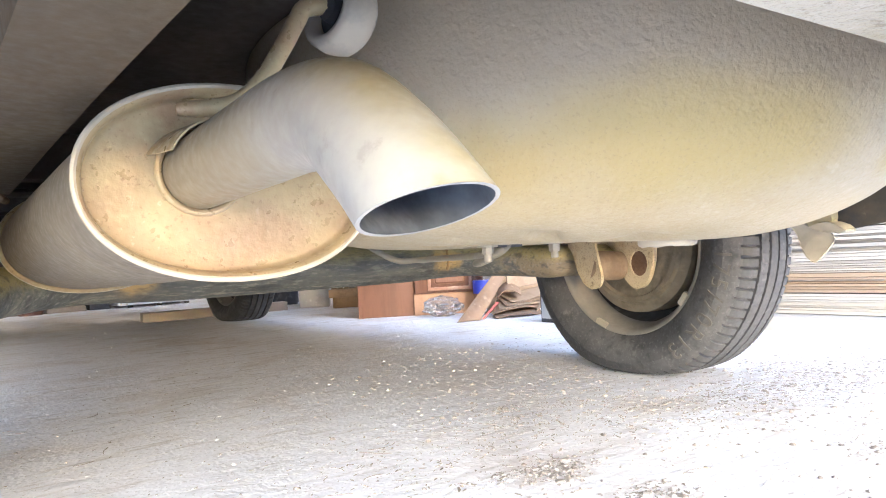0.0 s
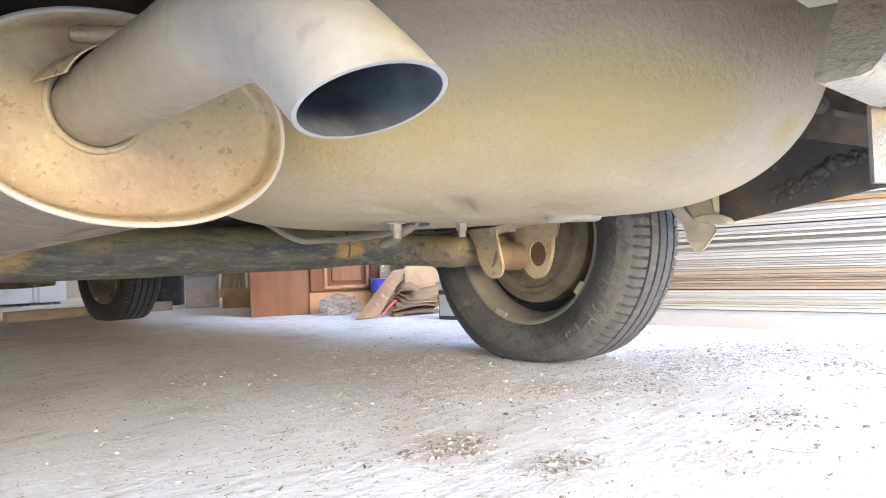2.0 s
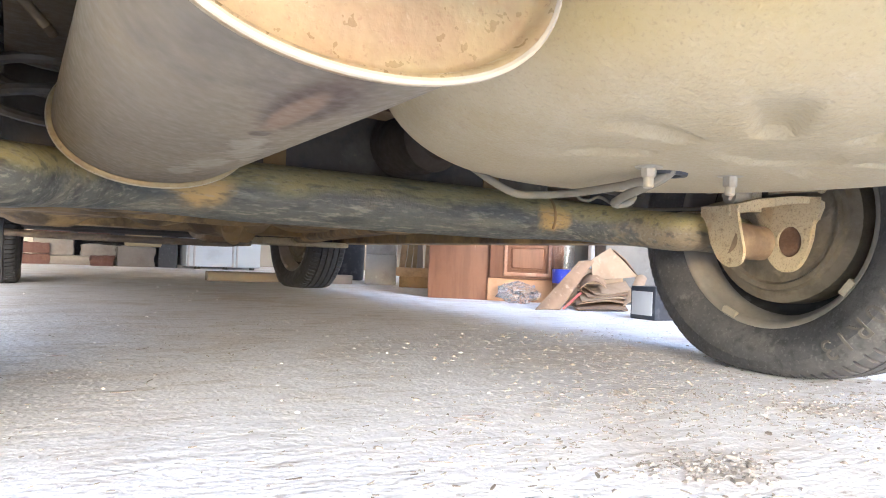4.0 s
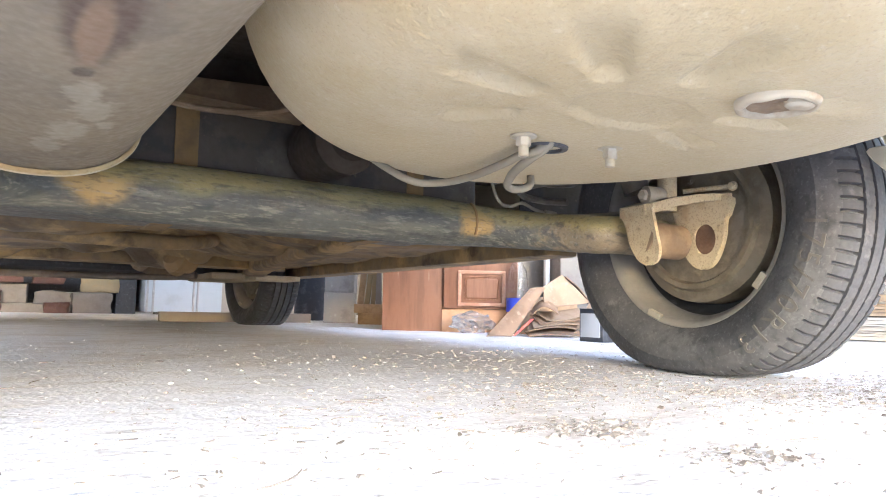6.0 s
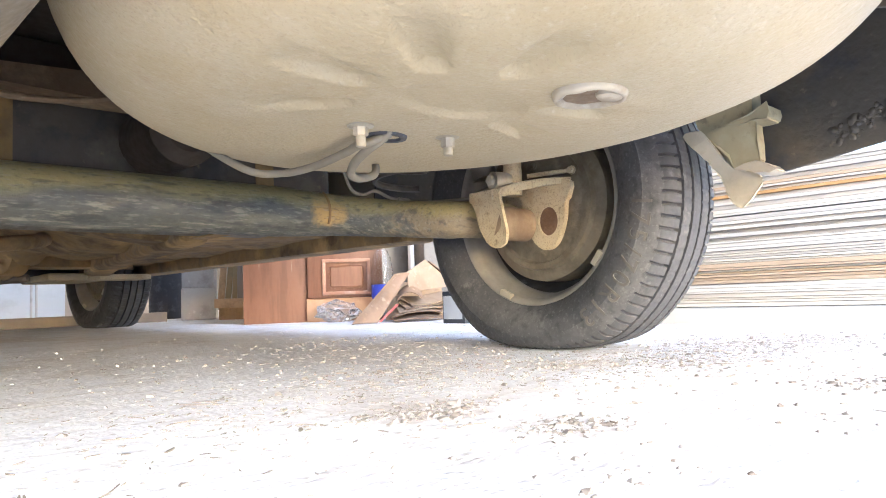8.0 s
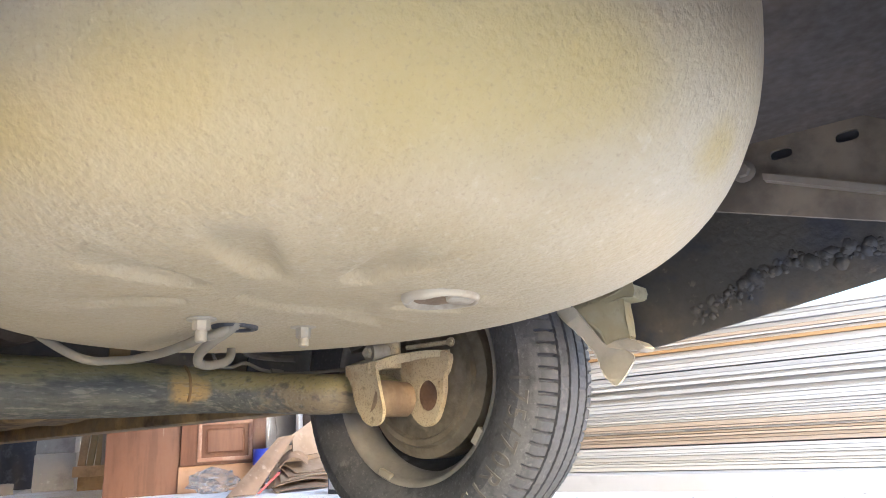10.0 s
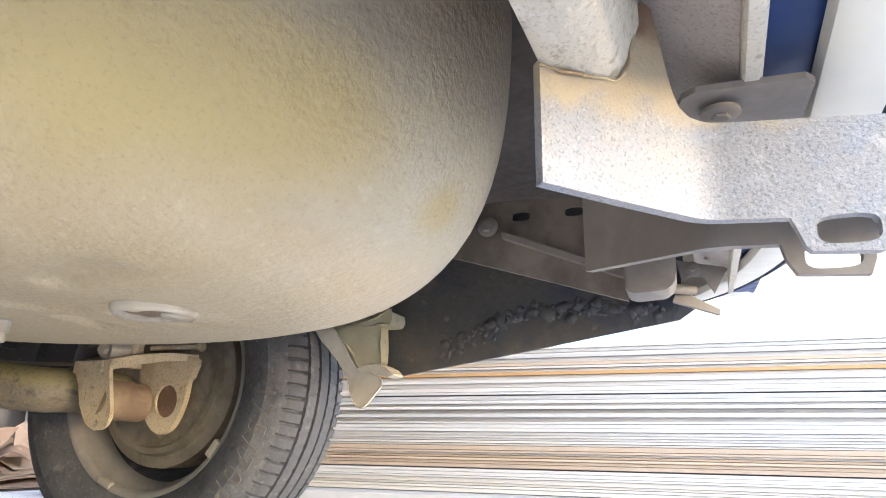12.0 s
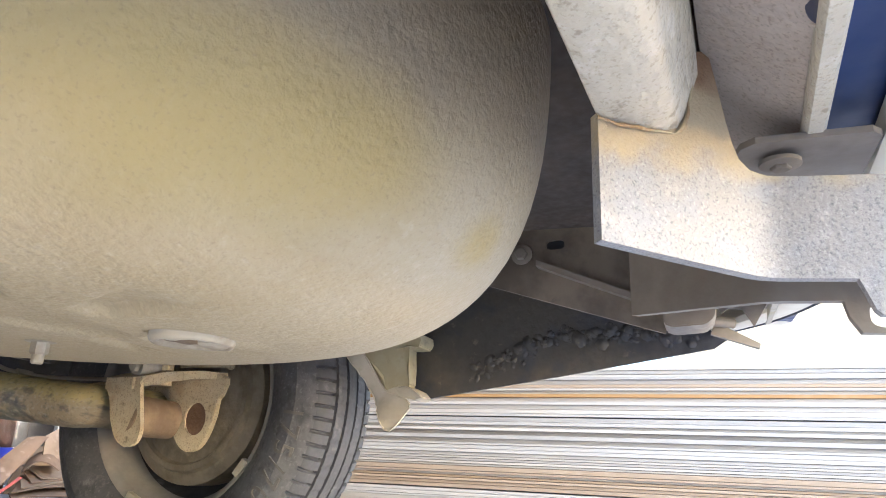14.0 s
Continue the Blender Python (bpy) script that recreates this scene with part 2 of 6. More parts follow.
# the last, palest layer paints glints as specks in the colour
M_CAP = material("stained_steel_cap", (0.37, 0.30, 0.165), [((0.31, 0.225, 0.13), 9.0, 0.48, 0.66, 0.75), ((0.29, 0.18, 0.10), 22.0, 0.52, 0.68, 0.6),
                 ((0.45, 0.38, 0.23), 34.0, 0.57, 0.7, 0.5), ((0.19, 0.11, 0.06), 260.0, 0.57, 0.68, 0.45), ((0.62, 0.56, 0.45), 150.0, 0.64, 0.70, 0.25)], rough=0.5, rough_var=0.3, metal=0.15, bump=0.4, bump_scale=130.0, bump_dist=0.0015)
spot(M_CAP, (0.225, 0.125, 0.080), (0.012, 0.0, -0.036), (1.6, 1.0, 0.62), 0.036, 50.0, 0.045, 0.55, 0.6)
M_PIPE = material("dusty_tailpipe_steel", (0.34, 0.33, 0.31), [((0.40, 0.38, 0.325), 8.0, 0.45, 0.66, 0.7), ((0.25, 0.245, 0.24), 16.0, 0.52, 0.70, 0.6), ((0.20, 0.19, 0.17), 70.0, 0.58, 0.72, 0.4)],
                  rough=0.5, metal=0.35, bump=0.12, bump_scale=150.0, bump_dist=0.001)
stain(M_PIPE, (0.255, 0.208, 0.125), "Y", -0.26, -0.08, 26.0, 0.10, 0.85)
settle_dust(M_PIPE, (0.30, 0.255, 0.135), 1.2, 1.85, 18.0)
# near-black, mostly standing in for shaded gaps and hollows
M_NEARBLACK = material("near_black", (0.035, 0.035, 0.038), [((0.12, 0.12, 0.13), 40.0, 0.55, 0.7, 0.6)], rough=0.85, bump=0.3)
M_BORE = material("sooty_blue_grey_bore", (0.07, 0.078, 0.088), [((0.20, 0.22, 0.25), 22.0, 0.48, 0.66, 0.75), ((0.025, 0.025, 0.027), 40.0, 0.5, 0.66, 0.7)], rough=0.6, metal=0.3, bump=0.3, stretch=(1, 0.35, 0.35))
M_CAPRIM = material("pale_rolled_rim", (0.41, 0.365, 0.28), [((0.34, 0.26, 0.17), 24.0, 0.5, 0.68, 0.6)], rough=0.55, metal=0.1, bump=0.2)
M_RUST = material("rust", (0.13, 0.075, 0.045), [((0.21, 0.13, 0.075), 30.0, 0.45, 0.65, 0.7), ((0.14, 0.07, 0.04), 55.0, 0.55, 0.7, 0.6)],
                  rough=0.9, bump=0.6, bump_scale=160.0)
M_BUSH = material("brown_dusty_steel", (0.17, 0.12, 0.075), [((0.28, 0.21, 0.13), 22.0, 0.45, 0.66, 0.7)], rough=0.85, bump=0.4, bump_scale=120.0)
M_LUG = material("dusty_cast_bracket", (0.47, 0.39, 0.245), [((0.30, 0.195, 0.09), 16.0, 0.50, 0.68, 0.55), ((0.12, 0.085, 0.05), 60.0, 0.60, 0.72, 0.6), ((0.48, 0.39, 0.26), 40.0, 0.55, 0.7, 0.5)],
                 rough=0.85, bump=0.4, bump_scale=120.0)
speckle(M_LUG, (0.11, 0.08, 0.055), 420.0, 0.54, 0.67, 0.5)
M_TUBE = material("worn_black_paint", (0.074, 0.082, 0.078), [((0.17, 0.165, 0.13), 24.0, 0.46, 0.64, 0.7), ((0.040, 0.048, 0.050), 60.0, 0.50, 0.66, 0.65),
                  ((0.29, 0.275, 0.22), 120.0, 0.55, 0.66, 0.45), ((0.23, 0.18, 0.085), 16.0, 0.56, 0.70, 0.5)], rough=0.6, bump=0.6, bump_scale=130.0, stretch=(0.2, 1, 1))
spot(M_TUBE, (0.24, 0.19, 0.115), (0.48, 0.08, 0.235), (1, 1, 1), 0.09, 60.0, 0.22, 0.65)
for place, r in (((0.305, 0.205, 0.253), 0.033), ((-0.28, 0.215, 0.265), 0.045)):
    spot(M_TUBE, (0.44, 0.295, 0.10), place, (1, 1, 1), r, 45.0, 0.035)
settle_dust(M_TUBE, (0.29, 0.255, 0.11), 0.70, 1.35, 9.0)
speckle(M_TUBE, (0.27, 0.265, 0.235), 230.0, 0.55, 0.68, 0.36, (0.22, 1, 1))
speckle(M_TUBE, (0.030, 0.034, 0.038), 70.0, 0.56, 0.66, 0.6, (0.25, 1, 1))
speckle(M_TUBE, (0.06, 0.058, 0.045), 210.0, 0.56, 0.66, 0.4, (0.4, 1, 1))
M_TANK = material("dark_tank_paint", (0.085, 0.074, 0.058), [((0.16, 0.14, 0.105), 10.0, 0.48, 0.68, 0.7), ((0.045, 0.045, 0.045), 22.0, 0.48, 0.66, 0.7), ((0.3, 0.24, 0.15), 60.0, 0.62, 0.72, 0.4)],
                  rough=0.6, bump=0.3, bump_scale=90.0)
M_STRAP = material("ochre_strap", (0.25, 0.165, 0.072), [((0.16, 0.11, 0.06), 22.0, 0.46, 0.66, 0.75)], rough=0.85, bump=0.4)
M_RUBBER = material("dusty_rubber", (0.060, 0.060, 0.063), [((0.125, 0.123, 0.122), 7.0, 0.44, 0.68, 0.7), ((0.17, 0.165, 0.16), 40.0, 0.56, 0.72, 0.5)],
                    rough=0.75, bump=0.4, bump_scale=180.0, bump_dist=0.0015)
speckle(M_RUBBER, (0.030, 0.030, 0.032), 55.0, 0.54, 0.68, 0.6)
speckle(M_RUBBER, (0.24, 0.235, 0.23), 190.0, 0.58, 0.70, 0.25)
M_MARK = material("rubber_lettering", (0.090, 0.084, 0.076), [((0.12, 0.11, 0.095), 40.0, 0.45, 0.65, 0.7)], rough=0.8, bump=0.1)
M_TREAD = material("dusty_tread_rubber", (0.064, 0.064, 0.068), [((0.04, 0.04, 0.042), 12.0, 0.46, 0.64, 0.7), ((0.17, 0.168, 0.165), 50.0, 0.56, 0.72, 0.5)], rough=0.75, bump=0.25, bump_scale=180.0, bump_dist=0.001)
# front tyres: shade under the car put into a darker rubber colour
M_SHADETYRE = material("shaded_front_rubber", (0.024, 0.025, 0.027), [((0.06, 0.06, 0.06), 30.0, 0.52, 0.7, 0.5)], rough=0.6, bump=0.2)
M_RUBBERDUST = material("dust_covered_rubber", (0.33, 0.295, 0.235), [((0.2, 0.19, 0.17), 22.0, 0.48, 0.68, 0.6)], rough=0.8)
M_RIM = material("dusty_steel_rim", (0.225, 0.21, 0.185), [((0.31, 0.28, 0.24), 9.0, 0.45, 0.68, 0.7), ((0.16, 0.14, 0.12), 26.0, 0.58, 0.72, 0.6)],
                 rough=0.6, metal=0.2, bump=0.2, bump_scale=120.0)
M_DRUM = material("dusty_brake_drum", (0.185, 0.155, 0.108), [((0.12, 0.10, 0.065), 14.0, 0.46, 0.62, 0.85), ((0.30, 0.25, 0.16), 34.0, 0.55, 0.72, 0.5)],
                  rough=0.8, bump=0.9, bump_scale=70.0, bump_dist=0.004)
M_CABLE = material("dusty_cable", (0.22, 0.195, 0.145), [((0.2, 0.19, 0.17), 30.0, 0.5, 0.7, 0.6)], rough=0.7)
M_BOLT = material("zinc_bolt", (0.40, 0.36, 0.28), [((0.3, 0.25, 0.17), 40.0, 0.5, 0.7, 0.6)], rough=0.55, metal=0.3)
M_PLUG = material("pale_plug", (0.40, 0.355, 0.27), [((0.27, 0.22, 0.15), 26.0, 0.48, 0.64, 0.75)], rough=0.6)
M_HOOK = material("greyed_steel_plate", (0.232, 0.22, 0.21), [((0.20, 0.215, 0.25), 45.0, 0.45, 0.66, 0.5), ((0.30, 0.265, 0.22), 12.0, 0.5, 0.7, 0.5),
                  ((0.34, 0.32, 0.30), 90.0, 0.55, 0.7, 0.6), ((0.13, 0.125, 0.12), 330.0, 0.56, 0.68, 0.25)], rough=0.65, metal=0.1, bump=0.5, bump_scale=760.0, bump_dist=0.0010)
speckle(M_HOOK, (0.08, 0.08, 0.09), 1000.0, 0.54, 0.66, 0.55)
speckle(M_HOOK, (0.36, 0.35, 0.34), 800.0, 0.58, 0.68, 0.4)
M_HOOKWELD = M_HOOK.copy()
M_HOOKWELD.name = "greyed_steel_with_rusty_weld"
stain(M_HOOKWELD, (0.34, 0.265, 0.145), "Z", 0.024, 0.042, 70.0, 0.035, 0.8)
stain(M_HOOKWELD, (0.17, 0.092, 0.05), "Z", 0.052, 0.070, 90.0, 0.03, 0.85)
M_WELD = material("rusty_weld", (0.30, 0.25, 0.145), [((0.22, 0.13, 0.06), 90.0, 0.48, 0.62, 0.8), ((0.50, 0.42, 0.26), 160.0, 0.55, 0.68, 0.6)], rough=0.85, bump=0.7, bump_scale=260.0)
M_DARKPANEL = material("black_inner_panel", (0.058, 0.052, 0.042), [((0.115, 0.095, 0.062), 6.0, 0.46, 0.66, 0.85), ((0.025, 0.03, 0.045), 10.0, 0.5, 0.66, 0.7), ((0.19, 0.16, 0.11), 55.0, 0.60, 0.72, 0.5)],
                       rough=0.6, bump=0.45, bump_scale=90.0, bump_dist=0.004, coarse=0.8, coarse_scale=26.0)
stain(M_DARKPANEL, (0.016, 0.020, 0.032), "Y", -0.60, -0.80, 12.0, 0.12, 0.85)
M_BRKT = material("dark_bracket_paint", (0.080, 0.064, 0.049), [((0.18, 0.142, 0.10), 12.0, 0.45, 0.68, 0.8), ((0.06, 0.055, 0.05), 40.0, 0.6, 0.72, 0.5)],
                  rough=0.7, bump=0.25)
M_BLUE = material("blue_plastic", (0.014, 0.036, 0.125), [((0.025, 0.05, 0.16), 12.0, 0.45, 0.7, 0.6)], rough=0.5, bump=0.08)
M_STEELBAR = material("bluish_steel_bar", (0.25, 0.275, 0.315), [((0.36, 0.37, 0.38), 20.0, 0.46, 0.66, 0.7), ((0.16, 0.17, 0.19), 60.0, 0.57, 0.7, 0.6)], rough=0.5, metal=0.3, bump=0.3, bump_scale=160.0, bump_dist=0.001)
M_FOOT = material("brown_grey_bracket_paint", (0.150, 0.128, 0.102), [((0.22, 0.19, 0.15), 14.0, 0.45, 0.68, 0.7), ((0.15, 0.12, 0.09), 34.0, 0.55, 0.7, 0.6)], rough=0.7, bump=0.3, bump_scale=120.0)
M_CREAM = material("cream_wall_paint", (0.72, 0.64, 0.44), [((0.6, 0.52, 0.36), 2.0, 0.45, 0.7, 0.5)], rough=0.85)
M_NAVY = material("navy_plastic", (0.012, 0.018, 0.045), [((0.03, 0.035, 0.06), 30.0, 0.5, 0.7, 0.6)], rough=0.5, bump=0.08)
M_TAIL = material("dusty_mauve_tail_paint", (0.30, 0.255, 0.215), [((0.37, 0.32, 0.27), 14.0, 0.45, 0.68, 0.7), ((0.17, 0.13, 0.10), 120.0, 0.58, 0.70, 0.35)], rough=0.75, bump=0.5, bump_scale=260.0)
speckle(M_TAIL, (0.14, 0.11, 0.085), 700.0, 0.54, 0.66, 0.5)
M_WHITE = material("white_car_paint", (0.62, 0.58, 0.475), [((0.54, 0.50, 0.39), 12.0, 0.45, 0.7, 0.5)], rough=0.55, bump=0.05)
M_OLIVE = material("olive_dusty_sheet", (0.36, 0.318, 0.195), [((0.42, 0.39, 0.27), 14.0, 0.46, 0.66, 0.7), ((0.16, 0.14, 0.09), 40.0, 0.55, 0.7, 0.6)], rough=0.75, bump=0.3)
M_FLAP = material("dusty_arch_edge", (0.47, 0.42, 0.32), [((0.36, 0.33, 0.25), 15.0, 0.45, 0.68, 0.7), ((0.33, 0.27, 0.18), 50.0, 0.6, 0.72, 0.4)], rough=0.75, bump=0.3)
M_FLOOR = material("dusty_concrete", (0.75, 0.748, 0.79), [((0.655, 0.64, 0.65), 1.6, 0.45, 0.68, 0.6), ((0.55, 0.495, 0.465), 6.0, 0.48, 0.68, 0.45),
                   ((0.66, 0.64, 0.62), 14.0, 0.55, 0.72, 0.5), ((0.30, 0.25, 0.21), 70.0, 0.60, 0.70, 0.65), ((0.52, 0.44, 0.38), 2.6, 0.55, 0.72, 0.6)],
                   rough=0.85, bump=0.6, bump_scale=170.0, bump_dist=0.003, coarse=1.2, coarse_scale=44.0)
for place, r, depth in (((0.035, -0.315, 0.0), 0.055, 0.6), ((0.057, -0.448, 0.0), 0.045, 0.6), ((0.387, -0.217, 0.0), 0.07, 0.6), ((0.361, -0.543, 0.0), 0.06, 0.5), ((0.60, -0.36, 0.0), 0.20, 0.35), ((0.85, -0.33, 0.0), 0.16, 0.6), ((0.74, -0.21, 0.0), 0.12, 0.6), ((0.80, -0.53, 0.0), 0.05, 0.7), ((1.02, -0.45, 0.0), 0.10, 0.5), ((0.30, 0.25, 0.0), 0.16, 0.3)):
    spot(M_FLOOR, (0.46, 0.395, 0.34), place, (1, 1, 1), r, 38.0, r * 2.2, depth * 0.6)
speckle(M_FLOOR, (0.40, 0.355, 0.32), 60.0, 0.55, 0.68, 0.5, (0.18, 1, 1), 38)
speckle(M_FLOOR, (0.82, 0.81, 0.80), 75.0, 0.58, 0.66, 0.6, (0.12, 1, 1), 22)
speckle(M_FLOOR, (0.33, 0.28, 0.24), 170.0, 0.60, 0.68, 0.5)
ridges(M_FLOOR, 26.0, (0.16, 1, 1), 28, 0.0020)
ridges(M_FLOOR, 70.0, (0.35, 1, 1), 12, 0.0015)
M_DIRT = material("dirt_crumbs", (0.33, 0.29, 0.255), [((0.19, 0.155, 0.13), 40.0, 0.45, 0.65, 0.7), ((0.42, 0.39, 0.36), 70.0, 0.55, 0.7, 0.5)], rough=0.95, bump=0.4)


def vary_islands(m, dark, light):
    """Every loose lump gets its own tone between two colours."""
    n, ln = m.node_tree.nodes, m.node_tree.links
    bsdf = n["Principled BSDF"]
    old = bsdf.inputs["Base Color"].links[0].from_socket
    geo, mix, both = n.new("ShaderNodeNewGeometry"), n.new("ShaderNodeMix"), n.new("ShaderNodeMix")
    mix.data_type = both.data_type = "RGBA"
    mix.inputs[6].default_value, mix.inputs[7].default_value = (*dark, 1), (*light, 1)
    ln.new(geo.outputs["Random Per Island"], mix.inputs[0])
    both.inputs[0].default_value = 0.65
    ln.new(old, both.inputs[6])
    ln.new(mix.outputs[2], both.inputs[7])
    ln.new(both.outputs[2], bsdf.inputs["Base Color"])


vary_islands(M_DIRT, (0.095, 0.076, 0.062), (0.42, 0.38, 0.345))
M_CHAFF = material("dry_chaff", (0.30, 0.26, 0.21), [((0.16, 0.13, 0.10), 40.0, 0.45, 0.65, 0.6)], rough=0.85, bump=0.2)
vary_islands(M_CHAFF, (0.07, 0.056, 0.045), (0.34, 0.30, 0.255))
M_CHIP = material("pale_chips", (0.74, 0.73, 0.735), [((0.66, 0.64, 0.62), 60.0, 0.5, 0.7, 0.6)], rough=0.85)
M_PLASTER = material("stained_plaster", (0.30, 0.27, 0.23), [((0.2, 0.18, 0.15), 1.5, 0.45, 0.7, 0.6), ((0.4, 0.37, 0.32), 12.0, 0.55, 0.72, 0.4)], rough=0.9)
M_BOARDS = [
    material("white_board_edge", (0.47, 0.445, 0.415), [((0.42, 0.39, 0.36), 20.0, 0.55, 0.7, 0.5)], rough=0.7, per_object=0.12),
    material("brown_board_edge", (0.355, 0.275, 0.20), [((0.40, 0.32, 0.24), 25.0, 0.5, 0.7, 0.6)], rough=0.75, per_object=0.15),
    material("grey_board_edge", (0.375, 0.36, 0.34), [((0.42, 0.42, 0.42), 25.0, 0.5, 0.7, 0.6)], rough=0.75, per_object=0.15),
    material("orange_board_edge", (0.38, 0.22, 0.085), [((0.45, 0.30, 0.16), 25.0, 0.5, 0.7, 0.5)], rough=0.75, per_object=0.1),
]
M_CABINET = material("brown_veneer", (0.17, 0.075, 0.038), [((0.12, 0.05, 0.024), 30.0, 0.42, 0.62, 0.75), ((0.42, 0.31, 0.23), 50.0, 0.64, 0.74, 0.5)], rough=0.5, bump=0.15, stretch=(1, 1, 0.12))
M_MOULD = material("worn_veneer_moulding", (0.30, 0.155, 0.095), [((0.42, 0.29, 0.21), 30.0, 0.5, 0.7, 0.6)], rough=0.5, bump=0.1)
M_CHIPBOARD = material("raw_chipboard", (0.42, 0.25, 0.14), [((0.36, 0.20, 0.105), 30.0, 0.45, 0.68, 0.7)], rough=0.85)
M_CARD = material("cardboard", (0.21, 0.14, 0.092), [((0.125, 0.08, 0.05), 9.0, 0.45, 0.66, 0.7), ((0.40, 0.31, 0.24), 30.0, 0.58, 0.7, 0.5)], rough=0.85, bump=0.1)
M_CARD2 = material("pale_cardboard", (0.25, 0.185, 0.13), [((0.18, 0.12, 0.08), 9.0, 0.48, 0.68, 0.6), ((0.34, 0.27, 0.205), 30.0, 0.58, 0.7, 0.5)], rough=0.85, bump=0.1)
M_REDTAPE = material("red_tape", (0.34, 0.055, 0.035), [((0.6, 0.2, 0.15), 30.0, 0.5, 0.7, 0.5)], rough=0.5)
M_APPL = material("white_enamel", (0.40, 0.43, 0.47), [((0.29, 0.29, 0.30), 5.0, 0.5, 0.72, 0.5)], rough=0.4, bump=0.04)
M_BARREL = material("navy_barrel_plastic", (0.022, 0.027, 0.04), [((0.10, 0.11, 0.12), 20.0, 0.52, 0.72, 0.6)], rough=0.5)
M_GREYBOX = material("scuffed_grey_sheet", (0.36, 0.35, 0.34), [((0.22, 0.21, 0.2), 9.0, 0.5, 0.68, 0.7), ((0.6, 0.6, 0.6), 35.0, 0.6, 0.72, 0.6)], rough=0.6, metal=0.2)
M_TIMBER = material("aged_timber", (0.34, 0.23, 0.13), [((0.2, 0.13, 0.07), 15.0, 0.45, 0.68, 0.7)], rough=0.8, bump=0.3)
M_YELLOWWOOD = material("yellow_pine", (0.21, 0.16, 0.085), [((0.25, 0.17, 0.08), 18.0, 0.45, 0.68, 0.6)], rough=0.7)
M_PLANK = material("pale_plank", (0.21, 0.18, 0.15), [((0.19, 0.16, 0.125), 14.0, 0.45, 0.68, 0.6)], rough=0.8)
M_BRICK = material("red_brick", (0.06, 0.026, 0.018), [((0.11, 0.062, 0.042), 20.0, 0.5, 0.7, 0.6), ((0.05, 0.03, 0.022), 9.0, 0.5, 0.66, 0.6)], rough=0.9, bump=0.5)
M_SLAB = material("mortar_slab", (0.13, 0.114, 0.098), [((0.09, 0.075, 0.06), 9.0, 0.45, 0.68, 0.6)], rough=0.9, bump=0.5)
M_OLDCONC = material("weathered_concrete", (0.16, 0.15, 0.135), [((0.10, 0.09, 0.08), 9.0, 0.45, 0.68, 0.6), ((0.24, 0.23, 0.21), 40.0, 0.58, 0.7, 0.5)], rough=0.9, bump=0.5)
M_LABEL = material("blue_label", (0.03, 0.05, 0.42), [((0.5, 0.5, 0.6), 30.0, 0.6, 0.7, 0.5)], rough=0.4)


def glassy(name, colour, rough=0.08, transmission=0.9):
    m = bpy.data.materials.new(name)
    m.use_nodes = True
    b = m.node_tree.nodes["Principled BSDF"]
    b.inputs["Base Color"].default_value = (*colour, 1)
    b.inputs["Transmission Weight"].default_value = transmission
    b.inputs["Roughness"].default_value = rough
    b.inputs["IOR"].default_value = 1.3
    return m


M_PET = glassy("clear_bottle_plastic", (0.95, 0.96, 0.98), 0.03, 1.0)
M_BAG = glassy("clear_bag_plastic", (0.8, 0.8, 0.8), 0.2, 0.92)


# ---- mesh helpers ----
def finish(bm, sharp=38.0):
    bmesh.ops.recalc_face_normals(bm, faces=bm.faces)
    lim = radians(sharp)
    for f in bm.faces:
        f.smooth = True
    for e in bm.edges:
        if len(e.link_faces) != 2 or e.calc_face_angle(0.0) > lim:
            e.smooth = False


def part(name, bm, mat, parent=None, label="", sharp=38.0):
    finish(bm, sharp)
    me = bpy.data.meshes.new(name)
    bm.to_mesh(me)
    bm.free()
    for one in (mat if isinstance(mat, (list, tuple)) else [mat]):
        me.materials.append(one)
    ob = new(name, me)
    ob.parent = parent
    if label:
        ob["label"] = label
    return ob


def empty(name, place=(0, 0, 0)):
    ob = new(name)
    ob.matrix_world = Matrix.Translation(place)
    ob.empty_display_size = 0.05
    return ob


def box(bm, lo, hi, bevel=0.0, m=None, seg=2):
    lo, hi = Vector(lo), Vector(hi)
    r = bmesh.ops.create_cube(bm, size=1.0)
    vs = r["verts"]
    for v in vs:
        v.co = Vector(((lo[i] + hi[i]) / 2 + v.co[i] * (hi[i] - lo[i])) for i in range(3))
    if bevel:
        es = list({e for v in vs for e in v.link_edges})
        b = bmesh.ops.bevel(bm, geom=es, offset=bevel, segments=seg, affect="EDGES", profile=0.6)
        vs = list({v for f in b["faces"] for v in f.verts} | {v for v in vs if v.is_valid})
    if m is not None:
        bmesh.ops.transform(bm, matrix=m, verts=vs)
    return vs


def loft(bm, rings, close=True, caps=(True, True)):
    rows = [[bm.verts.new(p) for p in ring] for ring in rings]
    n = len(rows[0])
    for a, b in zip(rows, rows[1:]):
        for i in range(n if close else n - 1):
            j = (i + 1) % n
            bm.faces.new((a[i], a[j], b[j], b[i]))
    if close and caps[0]:
        bm.faces.new(rows[0])
    if close and caps[1]:
        bm.faces.new(rows[-1][::-1])
    return rows


def basis(d):
    d = Vector(d).normalized()
    up = Vector((0, 0, 1)) if abs(d.z) < 0.95 else Vector((1, 0, 0))
    a = d.cross(up).normalized()
    return a, a.cross(d).normalized(), d


